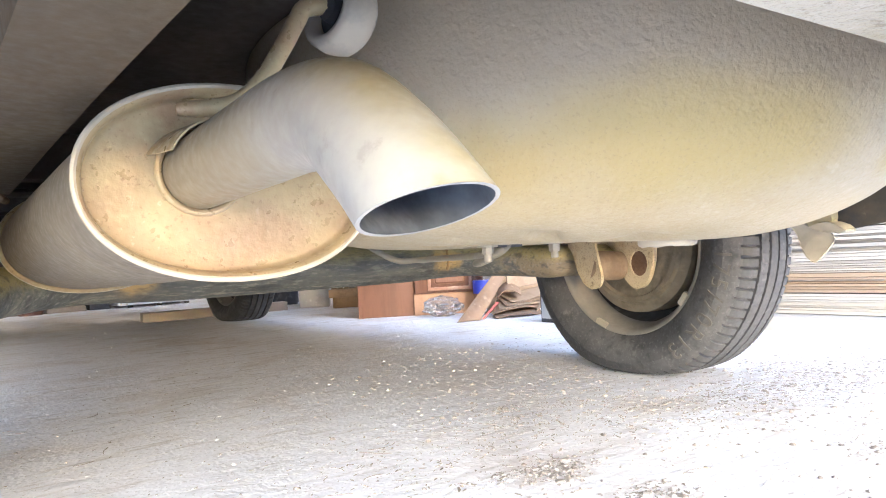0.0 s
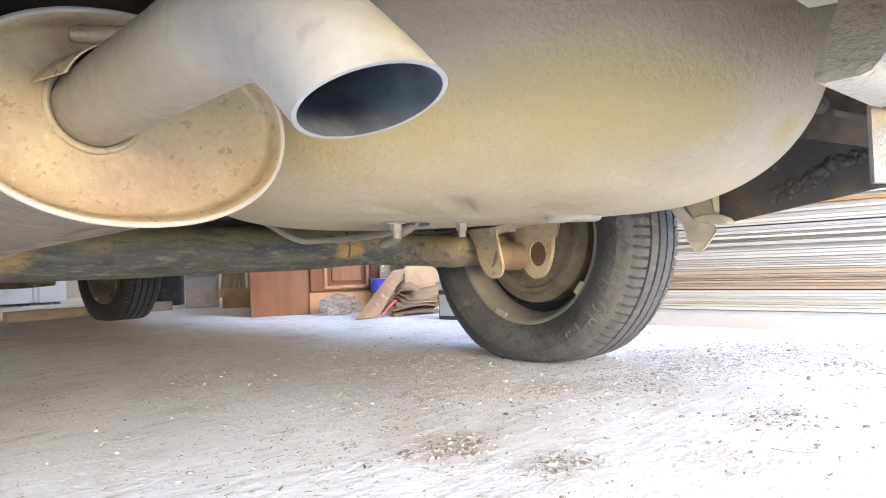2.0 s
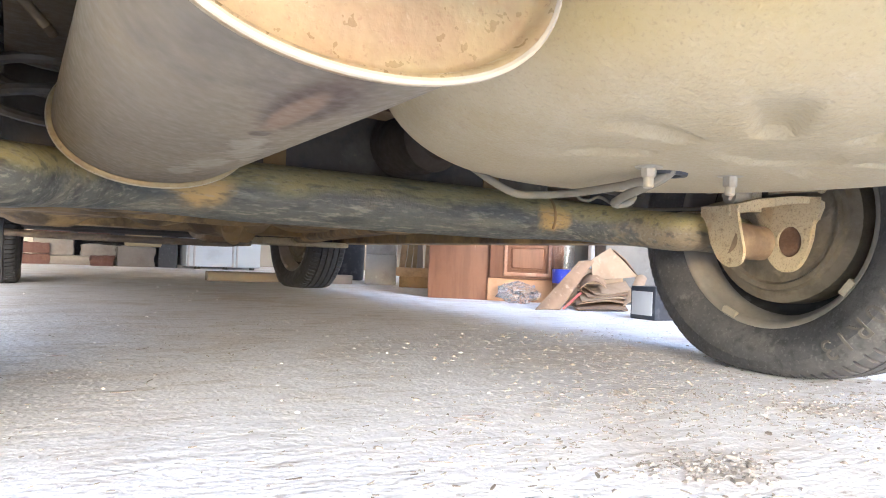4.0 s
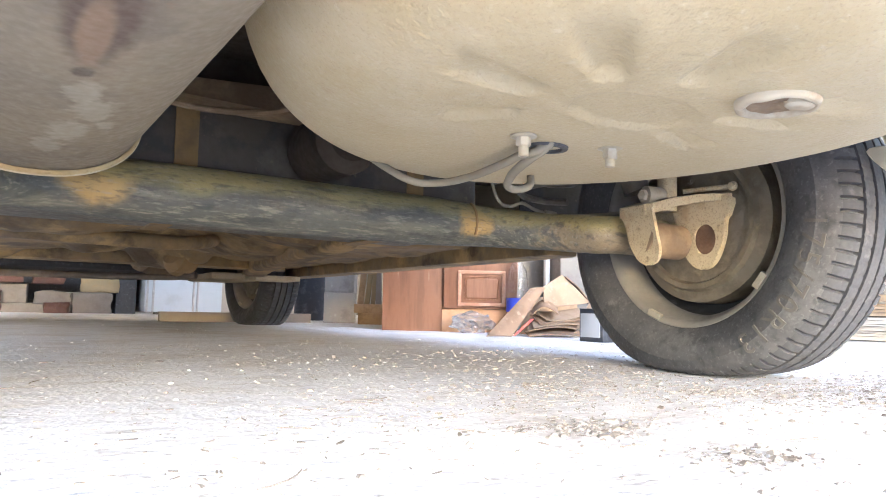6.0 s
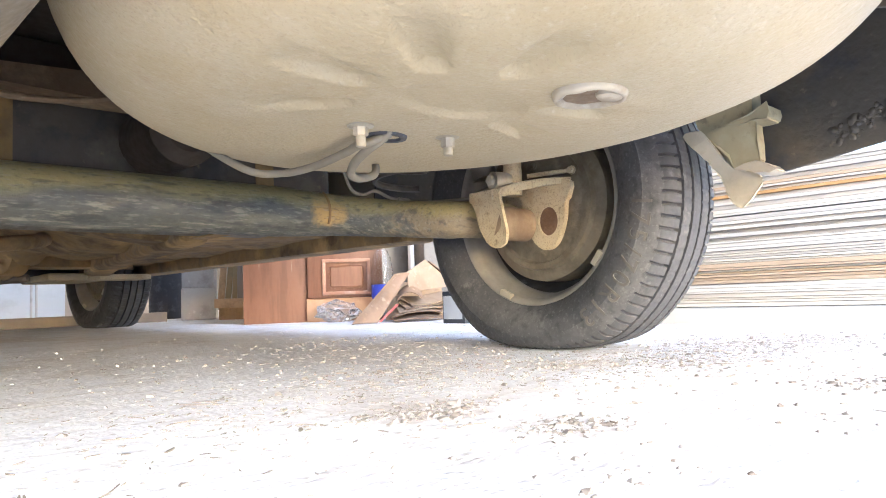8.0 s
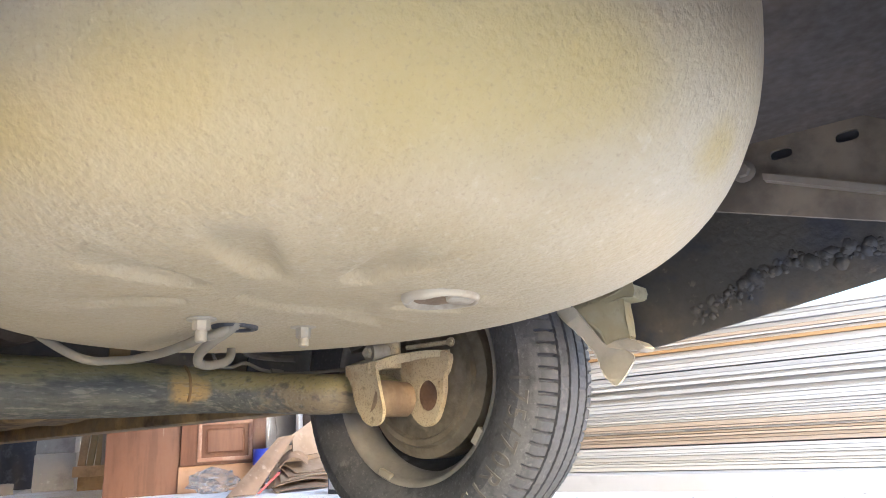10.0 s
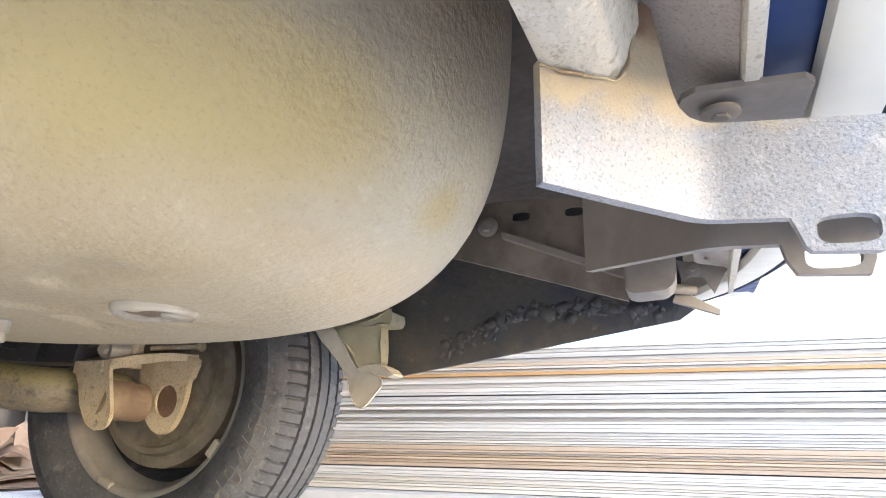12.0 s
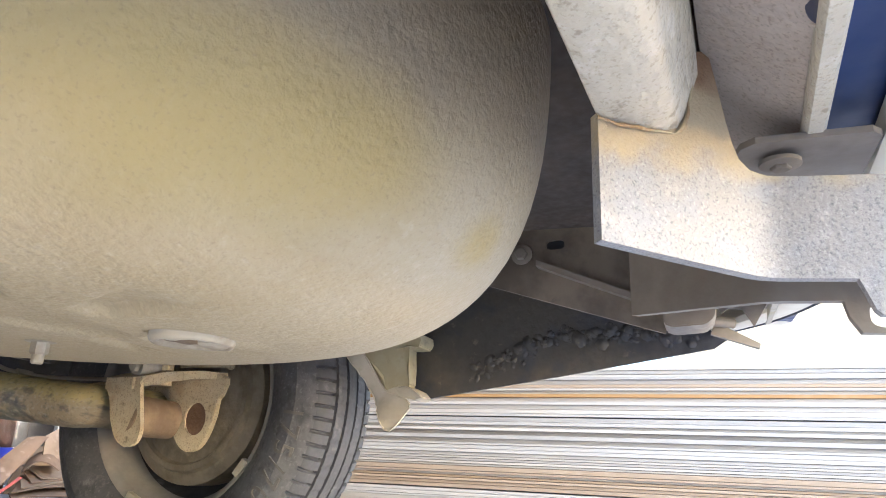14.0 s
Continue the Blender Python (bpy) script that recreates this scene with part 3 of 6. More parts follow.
def rod(bm, points, r, seg=12, caps=(True, True)):
    """A round bar along points; r: one radius or one for each point."""
    pts = [Vector(p) for p in points]
    rs = r if isinstance(r, (list, tuple)) else [r] * len(pts)
    rings, a = [], None
    for i, p in enumerate(pts):
        d = (pts[min(i + 1, len(pts) - 1)] - pts[max(i - 1, 0)]).normalized()
        if a is None:
            a, b, _ = basis(d)
        a = (a - d * a.dot(d)).normalized()
        b = d.cross(a)
        rings.append([p + (a * math.cos(t) + b * math.sin(t)) * rs[i] for t in (2 * math.pi * k / seg for k in range(seg))])
    return loft(bm, rings, True, caps)


def smooth_path(points, per=6):
    """Points on a smooth curve through the given ones."""
    p = [Vector(q) for q in points]
    p = [p[0] * 2 - p[1]] + p + [p[-1] * 2 - p[-2]]
    out = []
    for i in range(1, len(p) - 2):
        for k in range(per):
            t = k / per
            a, b, c, d = p[i - 1], p[i], p[i + 1], p[i + 2]
            out.append(0.5 * (2 * b + (c - a) * t + (2 * a - 5 * b + 4 * c - d) * t * t + (3 * b - a - 3 * c + d) * t ** 3))
    return out + [p[-2]]


def revolve(bm, profile, seg=64, centre=(0, 0, 0), closed=False):
    """Turns (x, r) round the x axis."""
    c = Vector(centre)
    rows = []
    for x, r in profile:
        rows.append([bm.verts.new(c + Vector((x, -r * math.cos(t), r * math.sin(t)))) for t in (2 * math.pi * k / seg for k in range(seg))])
    pairs = list(zip(rows, rows[1:])) + ([(rows[-1], rows[0])] if closed else [])
    for a, b in pairs:
        for i in range(seg):
            j = (i + 1) % seg
            bm.faces.new((a[i], a[j], b[j], b[i]))
    return rows


def plate(bm, outline, thick, m, holes=()):
    """A flat plate: outline in (u, v), thick along w, placed by the matrix m. holes: loops cut through it."""
    loops = [outline, *holes]
    allv = []
    for w in (0.0, thick):
        es = []
        for lp in loops:
            vs = [bm.verts.new((u, v, w)) for u, v in lp]
            allv += vs
            es += [bm.edges.new((vs[i], vs[(i + 1) % len(vs)])) for i in range(len(vs))]
        bmesh.ops.triangle_fill(bm, edges=es, use_beauty=True, use_dissolve=False)
    start = len(allv) // 2
    k = 0
    for lp in loops:
        n = len(lp)
        for i in range(n):
            j = (i + 1) % n
            bm.faces.new((allv[k + i], allv[k + j], allv[start + k + j], allv[start + k + i]))
        k += n
    bmesh.ops.transform(bm, matrix=m, verts=allv)
    return allv


def frame_of(origin, u, v):
    u, v = Vector(u).normalized(), Vector(v)
    v = (v - u * v.dot(u)).normalized()
    w = u.cross(v)
    return Matrix(((u.x, v.x, w.x, origin[0]), (u.y, v.y, w.y, origin[1]), (u.z, v.z, w.z, origin[2]), (0, 0, 0, 1)))


def rounded(points, per=4):
    """A smooth closed outline through the given points."""
    p = [Vector((*q, 0)) for q in points]
    n, out = len(p), []
    for i in range(n):
        q0, q1, q2, q3 = p[i - 1], p[i], p[(i + 1) % n], p[(i + 2) % n]
        for k in range(per):
            t = k / per
            v = 0.5 * (2 * q1 + (q2 - q0) * t + (2 * q0 - 5 * q1 + 4 * q2 - q3) * t * t + (3 * q1 - q0 - 3 * q2 + q3) * t ** 3)
            out.append((v.x, v.y))
    return out


def soften(bm, width):
    bmesh.ops.bevel(bm, geom=[e for e in bm.edges if e.calc_face_angle(0.0) > 1.0], offset=width, segments=2, affect="EDGES")


def oval(cx, cy, a, b, n=20):
    return [(cx + a * math.cos(2 * math.pi * k / n), cy + b * math.sin(2 * math.pi * k / n)) for k in range(n)]


def bolt(bm, place, way, r=0.008, h=0.006, washer=1.7):
    a, b, d = basis(way)
    p = Vector(place)
    ring = lambda rad, off, n: [p + d * off + (a * math.cos(2 * math.pi * k / n) + b * math.sin(2 * math.pi * k / n)) * rad for k in range(n)]
    loft(bm, [ring(r * washer, 0, 18), ring(r * washer, 0.0015, 18), ring(r * washer * 0.85, 0.0022, 18)])
    loft(bm, [ring(r, 0.001, 6), ring(r, h * 0.85, 6), ring(r * 0.85, h, 6)])


# ---- ground and surroundings ----
def ground_height(x, y):
    rise = 0.0062 * max(0.0, min(y, 6.0) - 0.2) - 0.0075 * sum(math.exp(-((x - wx) / 0.16) ** 2 - (y / 0.22) ** 2) for wx in (-0.66, 0.66))
    return rise + 0.0016 * noise.noise((x * 3.1, y * 3.1, 0.4)) + 0.0008 * noise.noise((x * 14, y * 14, 1.7))


def build_ground():
    xs = list(np.arange(-1.6, 2.4, 0.025)) 
    ys = list(np.arange(-1.6, 3.4, 0.03))
    xs = [-80, -30, -12, -6, -4, -3, -2.2] + xs + [2.6, 3.2, 4.5, 7, 14, 30, 80]
    ys = [-80, -30, -12, -6, -4, -3, -2.2] + ys + [3.7, 4.2, 5, 7, 14, 30, 80]
    verts = [(x, y, ground_height(x, y)) for y in ys for x in xs]
    w = len(xs)
    faces = [(j * w + i, j * w + i + 1, (j + 1) * w + i + 1, (j + 1) * w + i) for j in range(len(ys) - 1) for i in range(w - 1)]
    me = bpy.data.meshes.new("ground")
    me.from_pydata(verts, [], faces)
    me.polygons.foreach_set("use_smooth", [True] * len(faces))
    me.materials.append(M_FLOOR)
    return tagged(new("ground", me), "pale dusty concrete floor with dirt and scuffs", "floor", kind="structure")


build_ground()


def wall(name, lo, hi, mat=M_PLASTER, label="plain stained plastered panel added to close off light"):
    bm = bmesh.new()
    box(bm, lo, hi)
    tagged(part(name, bm, mat), label, "wall", kind="structure")


wall("wall_south", (4.2, -6.0, -0.1), (4.4, -0.6, 3.4), M_CREAM, "plain cream painted wall")
# unseen walls and roof, added to hold light off the far and left sides
wall("wall_north", (-3.8, 5.6, -0.1), (2.8, 5.8, 2.7))
wall("wall_west", (-4.0, -0.7, -0.1), (-3.8, 5.8, 2.7))
wall("wall_east", (2.6, 0.2, -0.1), (2.8, 5.8, 2.7))
wall("ceiling", (-4.1, 0.7, 2.7), (2.8, 6.0, 2.85))

# ---- the car ----
car = empty("car")
tagged(car, "white car seen from below, dusty and rusty underneath, parked on concrete", "car")

# spare wheel well: a pressed tub with a round bottom
WELL = dict(cx=0.113, cy=-0.279, rx=0.355, ry=0.425, zt=0.667, z0=0.258, p=5.7, n=1.94)
RIB_CENTRE = (0.05, -0.35)
RIBS = (178, 217, 256, 334, 13, 139)


def soft(v, w):
    """0 below, 1 above, over a width w."""
    return 0.5 + 0.5 * math.tanh(v / w)


def well_press(x, y):
    """Pressed ribs, dish and creases in the bottom, upwards."""
    h = 0.0
    for deg in RIBS:
        ux, uy = math.cos(radians(deg)), math.sin(radians(deg))
        s, w = (x - RIB_CENTRE[0]) * ux + (y - RIB_CENTRE[1]) * uy, -(x - RIB_CENTRE[0]) * uy + (y - RIB_CENTRE[1]) * ux
        if s > 0:
            h += 0.0085 * soft(s - 0.086, 0.004) * soft(0.150 - s, 0.016) * soft(0.115 * s - abs(w), 0.0024)
    d = math.hypot((x - 0.06) / 0.062, (y + 0.355) / 0.040)
    low = 0.011 * math.exp(-((x - 0.11) / 0.17) ** 2 - ((y + 0.52) / 0.13) ** 2)
    edge = 0.130 + 0.32 * max(0.0, -(y + 0.47))
    crease = 0.0065 * soft(x - edge, 0.0035) * soft(-0.462 - y, 0.008) * math.exp(-(max(0.0, x - edge) / 0.07) ** 2)
    return h - low + 0.005 * soft(1 - d, 0.09) + crease


def well_surface(a, d, h):
    W = WELL
    ca, sa = math.cos(a), math.sin(a)
    e = 2 / W["n"]
    x = W["cx"] + W["rx"] * d * math.copysign(abs(ca) ** e, ca)
    y = W["cy"] + W["ry"] * d * math.copysign(abs(sa) ** e, sa)
    z = W["zt"] - (W["zt"] - W["z0"]) * h
    z += well_press(x, y) * max(0.0, 1 - d ** 6) + 0.0012 * noise.noise((x * 9, y * 9, z * 9))
    return (x, y, z)


def build_well():
    bm = bmesh.new()
    p = WELL["p"]
    ds = [i / 130 for i in range(1, 112)] + [0.87, 0.89, 0.91, 0.93, 0.95]
    steps = [(d, (1 - d ** p) ** (1 / p)) for d in ds]
    steps += [((1 - h ** p) ** (1 / p), h) for h in (0.75, 0.71, 0.67, 0.62, 0.57, 0.52, 0.46, 0.40)]
    seg = 320
    rows = [[bm.verts.new(well_surface(2 * math.pi * k / seg, d, h)) for k in range(seg)] for d, h in steps]
    c = bm.verts.new((WELL["cx"], WELL["cy"], WELL["z0"] + well_press(WELL["cx"], WELL["cy"])))
    for k in range(seg):
        bm.faces.new((c, rows[0][(k + 1) % seg], rows[0][k]))
    for a, b in zip(rows, rows[1:]):
        for k in range(seg):
            j = (k + 1) % seg
            bm.faces.new((a[k], a[j], b[j], b[k]))
    ob = part("spare_wheel_well", bm, M_WELL, car, "bulging spare wheel well with dusty ochre undercoat", sharp=70)
    s = ob.modifiers.new("sheet", "SOLIDIFY")
    s.thickness, s.offset = 0.0015, -1
    return ob


well = build_well()
for px, py, pz in ((0.035, -0.242, 0.258), (0.136, -0.256, 0.259)):
    bm = bmesh.new()
    bolt(bm, (px, py, pz), (0, 0, -1), 0.0074, 0.0125 if px > 0.1 else 0.0105, 1.7)
    rod(bm, [(px, py, pz - 0.008), (px, py, pz - 0.0195), (px, py, pz - 0.0205)], [0.0050, 0.0050, 0.0040], 12)
    part("bolt", bm, M_BOLT, well, "pale zinc bolt with washer")
bm = bmesh.new()
rings = [[(0.105 + r * math.cos(a), -0.449 + r * 0.93 * math.sin(a), z + 0.0015 * noise.noise((2 * math.cos(a), 2 * math.sin(a), r * 30))) for a in (2 * math.pi * k / 36 for k in range(36))]
         for r, z in ((0.0310, 0.257), (0.0312, 0.2480), (0.0300, 0.2455), (0.0270, 0.2445), (0.0242, 0.2460), (0.0228, 0.2500), (0.0225, 0.2560))]
loft(bm, rings, True, (True, True))
part("drain_plug", bm, M_PLUG, well, "pale round drain plug with a raised rim", sharp=60)
# darker brown disc: the shade inside the plug's recess put into colour
bm = bmesh.new()
loft(bm, [[(0.105 + r * math.cos(a), -0.449 + r * 0.93 * math.sin(a), z + 0.0012 * noise.noise((3 * math.cos(a), 3 * math.sin(a), r * 60))) for a in (2 * math.pi * k / 28 for k in range(28))]
          for r, z in ((0.0232, 0.2530), (0.0228, 0.2487), (0.0160, 0.2492), (0.0120, 0.2478), (0.0080, 0.2490), (0.0010, 0.2494))])
part("plug_recess", bm, M_BUSH, well, "brown disc darkened for the shaded recess of the drain plug", 60)
bm = bmesh.new()
loft(bm, [[(0.112 + r * 0.8 * math.cos(a), -0.462 + r * 0.55 * math.sin(a), z) for a in (2 * math.pi * k / 14 for k in range(14))] for r, z in ((0.017, 0.2490), (0.0165, 0.2455), (0.013, 0.2440))])
part("plug_tab", bm, M_PLUG, well, "pale broken tab of the plug")
bm = bmesh.new()
rod(bm, smooth_path([(0.078, -0.232, 0.258), (0.062, -0.226, 0.2495), (0.058, -0.205, 0.248), (0.062, -0.180, 0.2465), (0.074, -0.10, 0.246), (0.064, -0.045, 0.246), (0.026, -0.030, 0.250), (-0.02, 0.03, 0.30), (-0.05, 0.10, 0.36)]), 0.0045)
part("cable", bm, M_CABLE, well, "dusty grey cable clipped under the well")
bm = bmesh.new()
rod(bm, smooth_path([(0.076, -0.236, 0.260), (0.070, -0.228, 0.251), (0.067, -0.213, 0.245), (0.076, -0.180, 0.240), (0.088, -0.155, 0.237), (0.107, -0.128, 0.2355), (0.132, -0.112, 0.2365), (0.157, -0.108, 0.246), (0.170, -0.09, 0.275)]), 0.0048)
part("cable", bm, M_CABLE, well, "dusty grey cable hanging in a loop")
bm = bmesh.new()
loft(bm, [[(0.083 + r * 1.2 * math.cos(a), -0.222 + r * math.sin(a), z) for a in (2 * math.pi * k / 20 for k in range(20))] for r, z in ((0.019, 0.259), (0.018, 0.2555), (0.013, 0.2555), (0.012, 0.260))])
part("grommet", bm, M_RUBBER, well, "dark rubber cable grommet")

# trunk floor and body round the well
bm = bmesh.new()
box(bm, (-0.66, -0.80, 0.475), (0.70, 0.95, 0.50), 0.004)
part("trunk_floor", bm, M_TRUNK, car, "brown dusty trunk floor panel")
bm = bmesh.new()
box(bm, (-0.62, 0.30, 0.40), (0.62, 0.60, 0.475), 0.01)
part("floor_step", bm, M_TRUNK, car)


def along_x(name, mat, section, x0, x1, parent, label="", n=24, bow=0.0, lift=0.0):
    """A (y, z) section swept in x, at the slight angle of the car's tail; lift raises it over the muffler."""
    bm = bmesh.new()
    rings = []
    for k in range(n + 1):
        x = x0 + (x1 - x0) * k / n
        up = lift * soft(-0.245 - x, 0.012) + 0.10 * max(0.0, x - 0.12)
        rings.append([(x, y - 0.045 * (x + 0.06) + bow * abs(x) ** 3, z + up) for y, z in section])
    loft(bm, rings)
    return part(name, bm, mat, parent, label)


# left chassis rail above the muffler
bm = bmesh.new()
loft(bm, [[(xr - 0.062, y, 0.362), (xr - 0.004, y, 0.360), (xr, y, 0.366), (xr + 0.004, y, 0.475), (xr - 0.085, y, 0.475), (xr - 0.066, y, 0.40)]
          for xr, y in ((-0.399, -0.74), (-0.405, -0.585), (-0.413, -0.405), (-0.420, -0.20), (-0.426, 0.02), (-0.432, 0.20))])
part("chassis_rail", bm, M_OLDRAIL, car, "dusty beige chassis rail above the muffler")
bm = bmesh.new()
box(bm, (-0.72, -0.78, 0.40), (-0.49, 0.24, 0.474), 0.02)
part("inner_fender", bm, M_PAN, car, "brown inner wheel housing")
bm = bmesh.new()
box(bm, (-0.60, -0.10, 0.345), (-0.47, -0.07, 0.365), 0.004)
rod(bm, [(-0.48, -0.085, 0.355), (-0.455, -0.08, 0.33), (-0.45, -0.06, 0.33)], 0.004)
part("clip", bm, M_OLDRAIL, car, "brown sheet clip on the chassis rail")

along_x("rear_crossmember", M_RAIL, [(-0.738, 0.345), (-0.744, 0.337), (-0.783, 0.333), (-0.792, 0.342), (-0.795, 0.475), (-0.735, 0.475)], -0.62, -0.10, car, "dusty beige box crossmember at the tail")
TOW_SECTION = [(-0.7630, 0.2860), (-0.7645, 0.2825), (-0.7680, 0.2810), (-0.7830, 0.2815), (-0.7868, 0.2835), (-0.7890, 0.2880), (-0.7945, 0.306), (-0.7955, 0.40), (-0.7630, 0.40)]
bm = bmesh.new()
rings = []
for k in range(25):
    ring = []
    for y, z in TOW_SECTION:
        start = -0.162 + 0.9 * (z - 0.281)       # the end of the beam is cut off at a slant
        x = start + (0.14 - start) * k / 24
        ring.append((x, y - 0.045 * (x + 0.06), z))
    rings.append(ring)
loft(bm, rings)
part("tow_beam", bm, M_RAIL, car, "dusty beige box beam that carries the towing bracket")
along_x("rear_panel", M_TAIL, [(-0.7958, 0.316), (-0.8262, 0.2935), (-0.8262, 0.50), (-0.7958, 0.50)], -0.66, 0.56, car, "grey-brown inner tail panel", 60, 0.0, 0.05)
along_x("panel_lip", M_RAIL, [(-0.8264, 0.2885), (-0.8275, 0.2868), (-0.8320, 0.2868), (-0.8334, 0.2885), (-0.8338, 0.50), (-0.8264, 0.50)], -0.66, 0.56, car, "pale folded lip of the tail panel", 60, 0.0, 0.05)
bumper = along_x("bumper", M_WHITE, [(-0.8520, 0.298), (-0.8530, 0.2905), (-0.8560, 0.2885), (-0.8660, 0.2870), (-0.8780, 0.2890), (-0.8870, 0.305), (-0.8940, 0.40), (-0.8960, 0.60), (-0.877, 0.62), (-0.868, 0.60), (-0.866, 0.34), (-0.858, 0.305)],
                 -0.76, 0.76, car, "white painted plastic rear bumper", 60, 0.28, 0.045)
along_x("bumper_trim", M_NAVY, [(-0.8785, 0.2925), (-0.8800, 0.2875), (-0.8880, 0.2915), (-0.8900, 0.312), (-0.8860, 0.312)], -0.75, 0.75, bumper, "dark rubber trim strip", 60, 0.28, 0.045)
along_x("bumper_core", M_BLUE, [(-0.8345, 0.302), (-0.8640, 0.302), (-0.8645, 0.60), (-0.8345, 0.60)], -0.70, 0.72, bumper, "blue plastic bumper core", 60, 0.0, 0.05)

# towing bracket: two flared plates under the beam that run together into a double hook plate
towing_bracket = empty("towing_bracket", (-0.05, -0.80, 0.24))
towing_bracket.parent = car
bring = towing_bracket.matrix_world.inverted()


def tow_part(name, bm, mat, label="", sharp=38):
    bmesh.ops.transform(bm, matrix=bring, verts=bm.verts)
    return part(name, bm, mat, towing_bracket, label, sharp)


def squircle(cx, cy, a, b, n=24):
    """A slot with rounded ends."""
    ts = [2 * math.pi * k / n for k in range(n)]
    return [(cx + a * math.copysign(abs(math.cos(t)) ** 0.6, math.cos(t)), cy + b * math.copysign(abs(math.sin(t)) ** 0.6, math.sin(t))) for t in ts]


def prism(bm, pts, shift):
    shift = Vector(shift)
    loft(bm, [[Vector(p) for p in pts], [Vector(p) + shift for p in pts]])


def folded(s, w, start, turn0, turn1, bend, soft_bend=0.006):
    """The place s along a sheet that starts with one heading and bends to another, w off its face."""
    p = Vector((start[0], start[1]))
    steps = 48
    for k in range(steps):
        q = (k + 0.5) / steps * s
        f = min(1.0, max(0.0, (q - bend + soft_bend) / (2 * soft_bend)))
        a = radians(turn0 + (turn1 - turn0) * f)
        p += Vector((math.cos(a), math.sin(a))) * (s / steps)
    f = min(1.0, max(0.0, (s - bend + soft_bend) / (2 * soft_bend)))
    a = radians(turn0 + (turn1 - turn0) * f)
    return p + Vector((-math.sin(a), math.cos(a))) * w


def bent_plate(bm, outline, holes, thick, start, turn0, turn1, bend):
    plate(bm, outline, thick, Matrix.Identity(4), holes)
    for k in (-5, -4, -3, -2, -1, 0, 1, 2, 3, 4, 5):
        bmesh.ops.bisect_plane(bm, geom=bm.verts[:] + bm.edges[:] + bm.faces[:], plane_co=(bend + k * 0.002, 0, 0), plane_no=(1, 0, 0))
    for v in bm.verts:
        q = folded(v.co.x, v.co.z, start, turn0, turn1, bend)
        v.co = Vector((q.x, q.y, v.co.y))


NEAR_PLATE = ((-0.0775, -0.7633), -50.4, -89.5, 0.062)
FAR_PLATE = ((0.058, -0.758), -138.9, -90.0, 0.0836)
bm = bmesh.new()
bent_plate(bm, [(0.0006, 0.2405), (0.003, 0.2402), (0.031, 0.2378), (0.0605, 0.2356), (0.0870, 0.2340), (0.0885, 0.2300), (0.0905, 0.2240), (0.0920, 0.2224), (0.1110, 0.2212), (0.1145, 0.2222), (0.1192, 0.2320), (0.1212, 0.2385), (0.1230, 0.2625), (0.1222, 0.2652), (0.1195, 0.2662), (0.0720, 0.2702),
                (0.0645, 0.2712), (0.0590, 0.2730), (0.0550, 0.2765), (0.0528, 0.2820), (0.0510, 0.2900), (0.0487, 0.3030), (0.0465, 0.3140), (0.0440, 0.3160), (0.0370, 0.3140), (0.0354, 0.3100), (0.0350, 0.2990), (0.0335, 0.2905), (0.0295, 0.2858), (0.0185, 0.2845), (0.0030, 0.2850), (0.0008, 0.2835)],
           [squircle(0.1030, 0.2290, 0.0090, 0.0048)], 0.0045, *NEAR_PLATE)
tow_part("hook_plate", bm, M_HOOKWELD, "greyed pitted steel hook plate with a rusty weld", 15)
bm = bmesh.new()
bent_plate(bm, [(0.0, 0.2445), (0.04, 0.2400), (0.0836, 0.2350), (0.1072, 0.2340), (0.1085, 0.2280), (0.1116, 0.2225), (0.1346, 0.2210), (0.1366, 0.2260), (0.1385, 0.2350), (0.1405, 0.2620), (0.1385, 0.2660), (0.0836, 0.2702), (0.0736, 0.2800), (0.0600, 0.2860), (0.0, 0.2880)],
           [squircle(0.1236, 0.2285, 0.0092, 0.0046)], 0.0045, *FAR_PLATE)
tow_part("hook_plate", bm, M_FOOT, "grey-brown twin hook plate behind the first", 15)
bm = bmesh.new()
bead = []
for q, z in ((0.0, 0.2805), (0.012, 0.2798), (0.024, 0.2800), (0.031, 0.2825), (0.0350, 0.2900), (0.0372, 0.302), (0.0382, 0.313)):
    b = folded(q, -0.0012, *NEAR_PLATE)
    bead.append((b.x, b.y, z))
bead = smooth_path(bead, 9)
rod(bm, bead, [0.0006 + 0.0008 * noise.noise(p * 140) for p in bead], 10)
for v in bm.verts:
    v.co += noise.noise_vector(v.co * 260) * 0.0007
tow_part("weld_bead", bm, M_WELD, "lumpy rusty ochre weld bead", 60)
bm = bmesh.new()
rod(bm, [(-0.0185, -0.866, 0.2490), (-0.0180, -0.90, 0.2500), (-0.0170, -0.98, 0.2520)], 0.0134, 24)
tow_part("tow_bar", bm, M_STEELBAR, "bluish round steel bar")
bm = bmesh.new()
plate(bm, [(0.004, 0.0), (0.040, 0.0), (0.0435, 0.004), (0.0435, 0.05), (-0.002, 0.05), (-0.002, 0.010), (-0.0005, 0.004)], 0.0025, frame_of((-0.034, -0.808, 0.2855), (0.02, -1, -0.01), (1, 0, -0.02)))
bolt(bm, (-0.021, -0.8205, 0.2830), (0, 0, -1), 0.0036, 0.0035, 2.0)
part("mounting_tab", bm, M_FOOT, car, "grey folded tab with a bolt")

